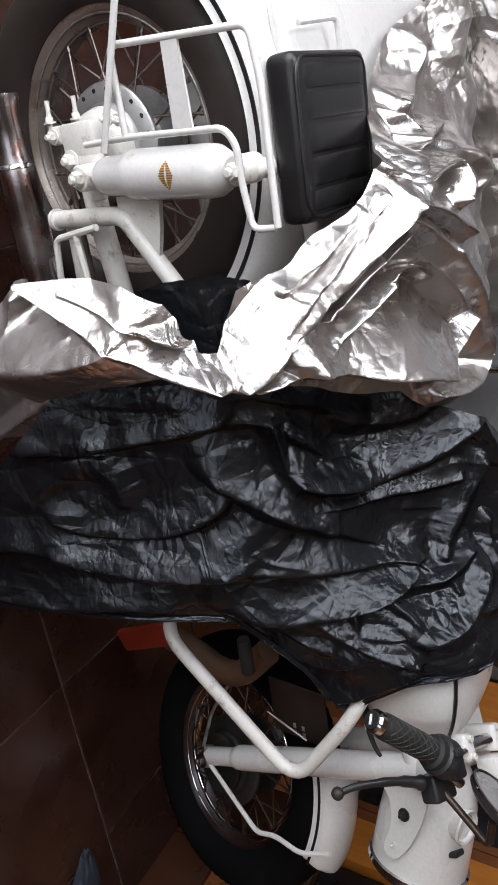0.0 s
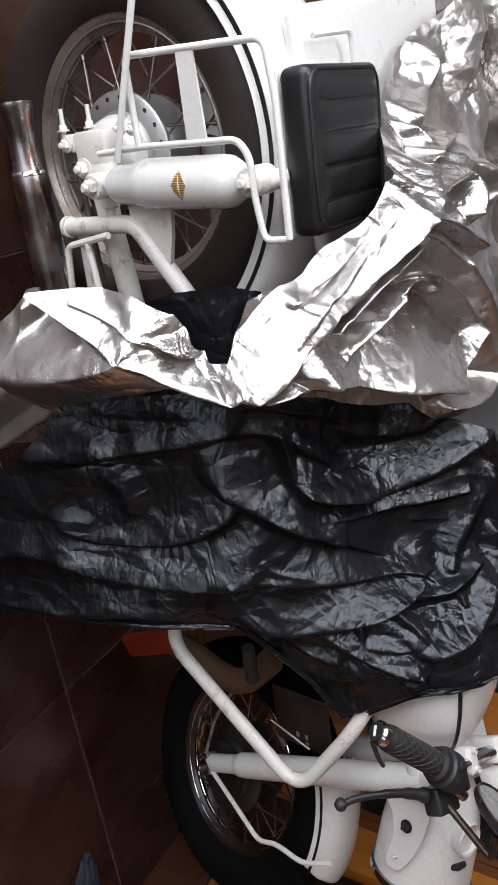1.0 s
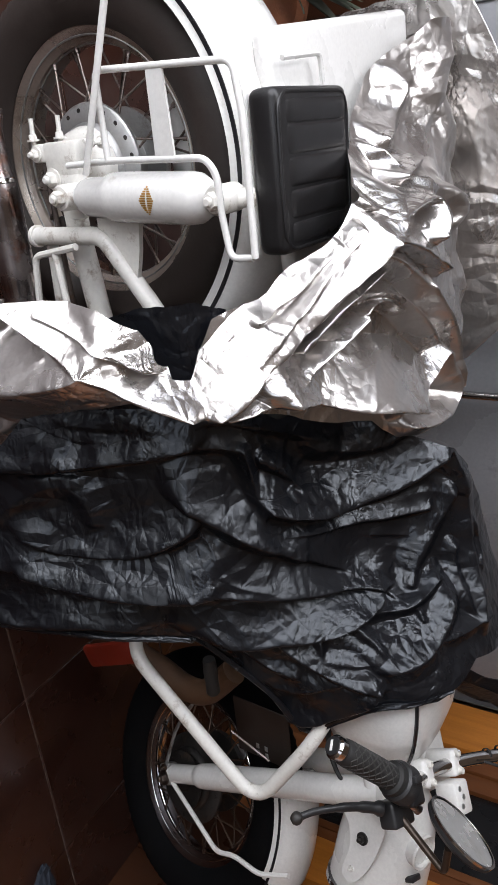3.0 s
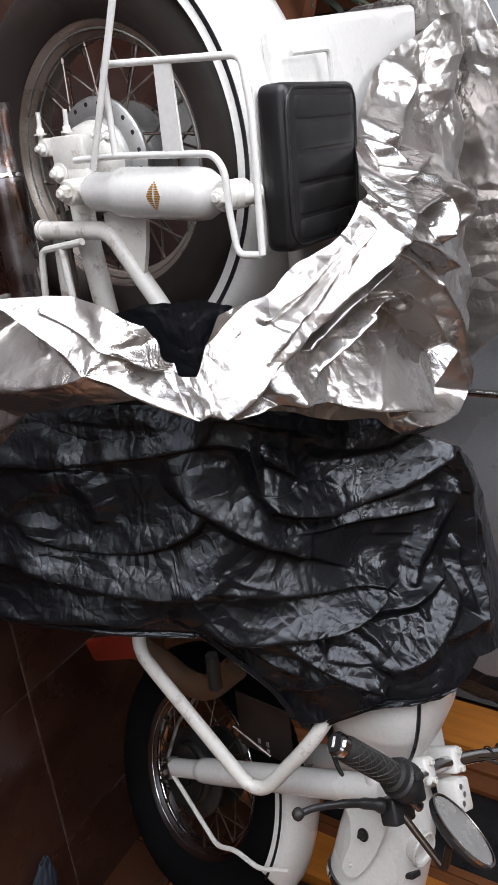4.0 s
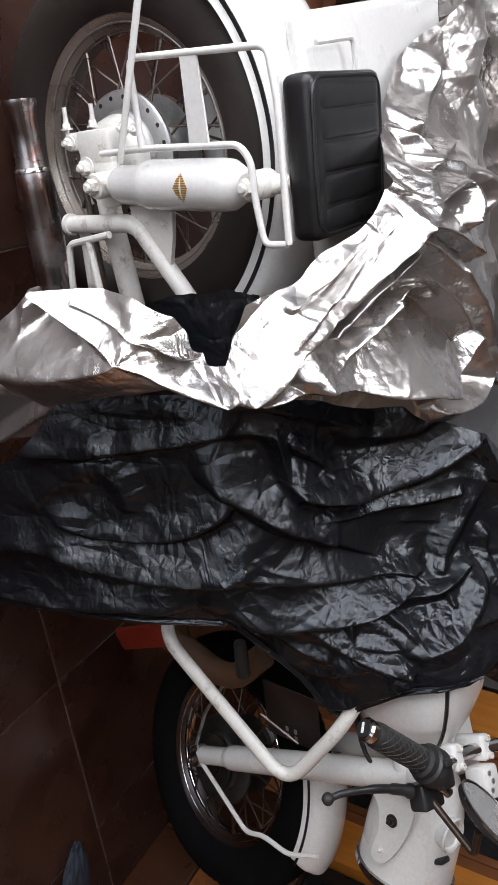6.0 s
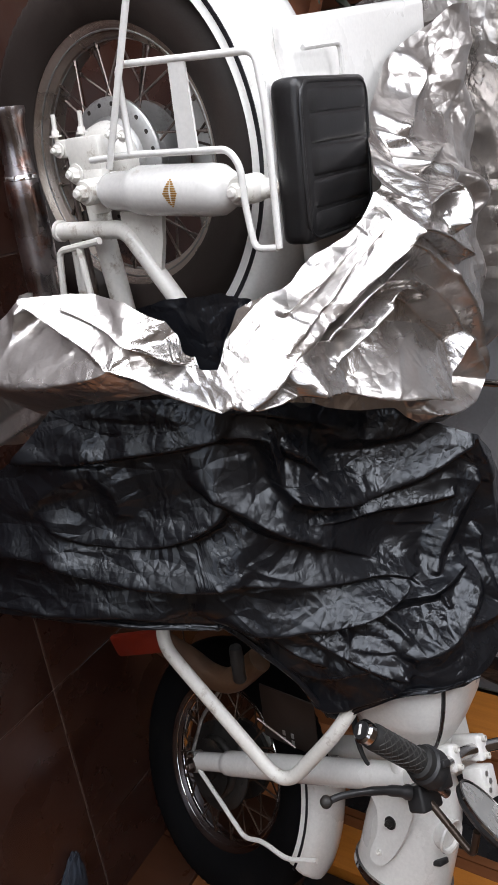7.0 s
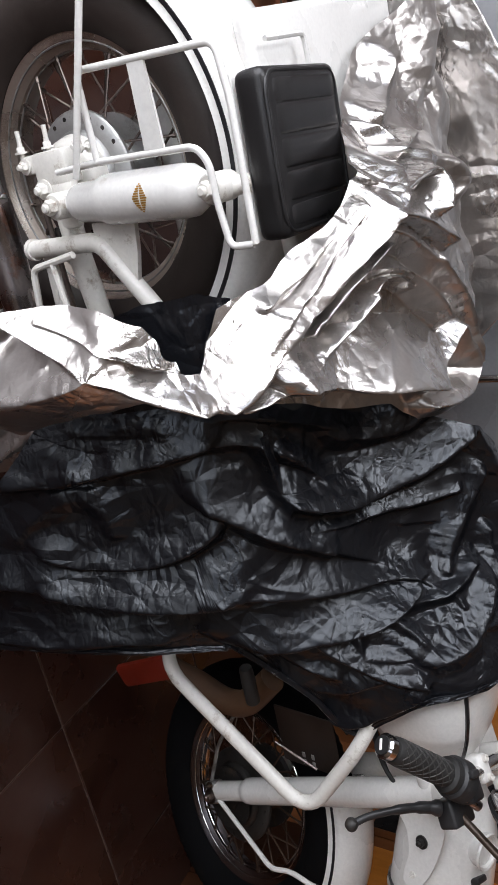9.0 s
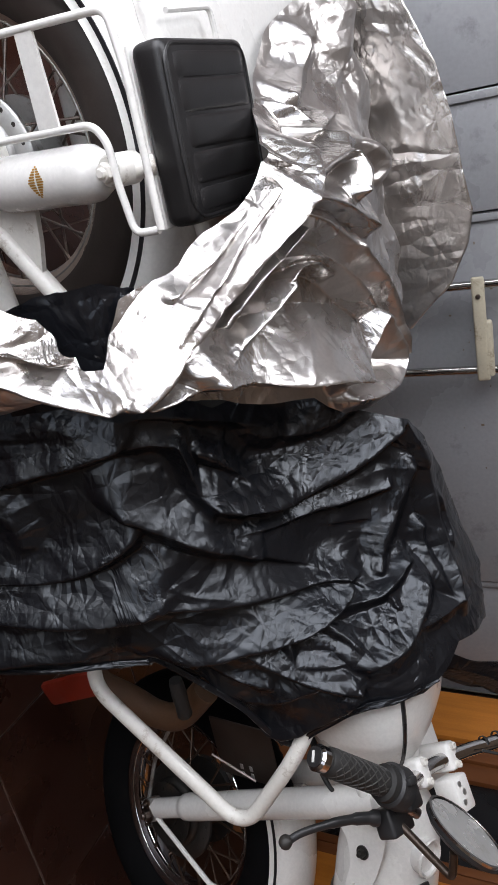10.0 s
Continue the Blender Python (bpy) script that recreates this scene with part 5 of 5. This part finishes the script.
def silver_spare(a, v):
    far = 0.006 * step(0.42, 0.3, v)
    return 1.0 + far + 0.004 * soft_noise(a * 7, v * 8, 73), 1.0 + far + 0.004 * soft_noise(a * 6, v * 9, 75)


def sheet_lift(a, v, u):
    return 0.004 * soft_noise(a * 6, v * 2.5, 81) + 0.016 * pleats(v * 0.55 + a * 0.1, a * 0.6, 87, 6, 0.3)


cloth("silver_hanging_side", hanging_base, [(0, -0.2), (1, -0.27)], [(0, 0.47), (0.6, 0.5), (0.8, 0.5), (1, 0.48)], ((48, 72, 120), (96, 144, 80), (192, 288, 40)), sheet_lift, SILVER_CLOTH, "silver face hanging down the far side", lambda a, v: (1.01 + 0.008 * soft_noise(a * 6, v * 5, 83), 1.008 + 0 * a), 0.006, 0.005, 6, crisp=0.003, fine=14)
cloth("silver_face", silver_base,
      [(0, -0.16), (0.12, -0.17), (0.207, -0.175), (0.304, -0.09), (0.38, 0.0), (0.482, 0.074), (0.526, 0.121), (0.572, 0.155), (0.623, 0.184), (0.655, 0.195), (0.703, 0.208), (0.73, 0.247), (0.744, 0.28), (0.761, 0.272), (0.776, 0.234), (0.786, 0.205), (0.82, 0.179), (0.868, 0.161), (0.9, 0.155), (0.949, 0.2), (0.968, 0.224), (1, 0.245)],
      [(0, 0.3), (0.12, 0.34), (0.2, 0.39), (0.312, 0.44), (0.36, 0.475), (0.45, 0.479), (0.484, 0.437), (0.582, 0.395), (0.669, 0.334), (0.732, 0.332), (0.754, 0.318), (0.798, 0.303), (0.844, 0.305), (0.893, 0.326), (0.929, 0.342), (0.944, 0.315), (1, 0.295)], ((130, 100, 20), (260, 200, 14), (520, 400, 8)), silver_lift, SILVER_CLOTH, "crumpled silver coated face", silver_spare, 0.006, 0.003, 8, 0.03, 1.0, 0.006, 15)
cloth("turned_lining", lambda a, v: silver_base(a, 0.67 + 0.18 * v), [(0, 0.2), (0.3, 0.182), (0.7, 0.184), (1, 0.205)], [(0, 0.32), (1, 0.33)], ((24, 24, 60), (48, 48, 40)), lambda a, v, u: 0.002 * crumple(a, v * 0.3, 57, 14.0, 2, 0.5) - 0.004, BLACK_CLOTH, "black lining turned out in the notch", lambda a, v: (1.002 + 0 * a, 1.002 + 0 * a), 0.006, 0.004, 12, fray=0.2)
cloth("silver_under_flap", lambda a, v: (0.3 + 0.06 * v, 0.5 - 0.48 * v, 1 + 0 * a, 0.1 + 0 * a), [(0, 0.26), (0.5, 0.27), (1, 0.31)], [(0, 0.44), (1, 0.47)], ((48, 24, 20), (96, 48, 12)), lambda a, v, u: folds(a, v * 0.5, 0.1, UNDER_FOLDS) + 0.003 * crumple(a, v * 0.5, 58, 9.0, 2, 0.5), SILVER_CLOTH, "silver face hanging below the pocket", lambda a, v: (1 + 0 * a, 1 + 0 * a), 0.006, 0.004, 13)

# ---- small things ----
rag = thing("crumpled_cloth", ROOM @ pose(1.75, -0.35, 0, 0, 0, 74), "small dark blue crumpled cloth on the tiled floor", "cloth")
bm = bmesh.new()
bmesh.ops.create_icosphere(bm, subdivisions=5, radius=1.0)
for v in bm.verts:
    d = v.co.copy()
    t = (d.y + 1) / 2
    f = 1 - 0.22 * abs(noise.noise(Vector((d.x * 2.4, d.y * 1.1, d.z * 2.4)))) - 0.1 * abs(noise.noise(Vector((d.x * 6, d.y * 2.5, d.z * 6))))
    v.co = Vector((d.x * 0.07 * f * (1 - 0.6 * t), d.y * 0.11 * f, max(0.0, 0.014 + d.z * 0.028 * f * (1 - 0.4 * t))))
part("fabric", bm, BLUE_CLOTH, rag)

plant = thing("potted_plant", ROOM @ pose(-0.37, 0.72, 0), "strap-leaved plant in a terracotta pot", "plant")
pot = part("pot", lathe([(0, 0), (0.11, 0), (0.15, 0.31), (0.165, 0.31), (0.165, 0.35), (0.15, 0.35), (0.14, 0.33), (0, 0.32)], None, 36), TERRACOTTA, plant, "terracotta pot")
random.seed(7)
for k in range(46):
    az, ln, tilt = random.uniform(0, 2 * math.pi), random.uniform(0.2, 0.36), random.uniform(0.25, 0.9)
    bm = bmesh.new()
    prev = None
    for i in range(9):
        t = i / 8
        rad = ln * math.sin(tilt) * t
        z = 0.33 + ln * math.cos(tilt) * t - 0.35 * ln * t * t * tilt
        w = 0.014 * math.sin(math.pi * min(1, t * 0.9 + 0.1)) + 0.001
        c = Vector((rad * math.cos(az), rad * math.sin(az), z))
        s = Vector((-math.sin(az), math.cos(az), 0)) * w
        cur = [bm.verts.new(c - s), bm.verts.new(c - Vector((0, 0, 0.004))), bm.verts.new(c + s)]
        if prev:
            for q in (0, 1):
                bm.faces.new((prev[q], prev[q + 1], cur[q + 1], cur[q]))
        prev = cur
    part("leaf", bm, LEAF, plant, recalc=False)

# ---- floor tiles ----
TILE_SIZE, off_a, off_b = 0.511, 0.17, -0.234
bm = rbox((TILE_SIZE - 0.004, TILE_SIZE - 0.004, 0.008), (0, 0, -0.004), 0.0015, 1)
tile_mesh = bpy.data.meshes.new("tile")
bm.to_mesh(tile_mesh)
bm.free()
tile_mesh.materials.append(TILE)
for i in range(-7, 4):
    for j in range(-8, 4):
        a, y = off_a + (i + 0.5) * TILE_SIZE, off_b + (j + 0.5) * TILE_SIZE
        if A0 - 0.2 < a < A1 + 0.2 and -B1 - 0.2 < y < FAR + 0.3:
            ob = new("tile", tile_mesh)
            ob.parent = floor
            ob.location = (a, y, 0.0)
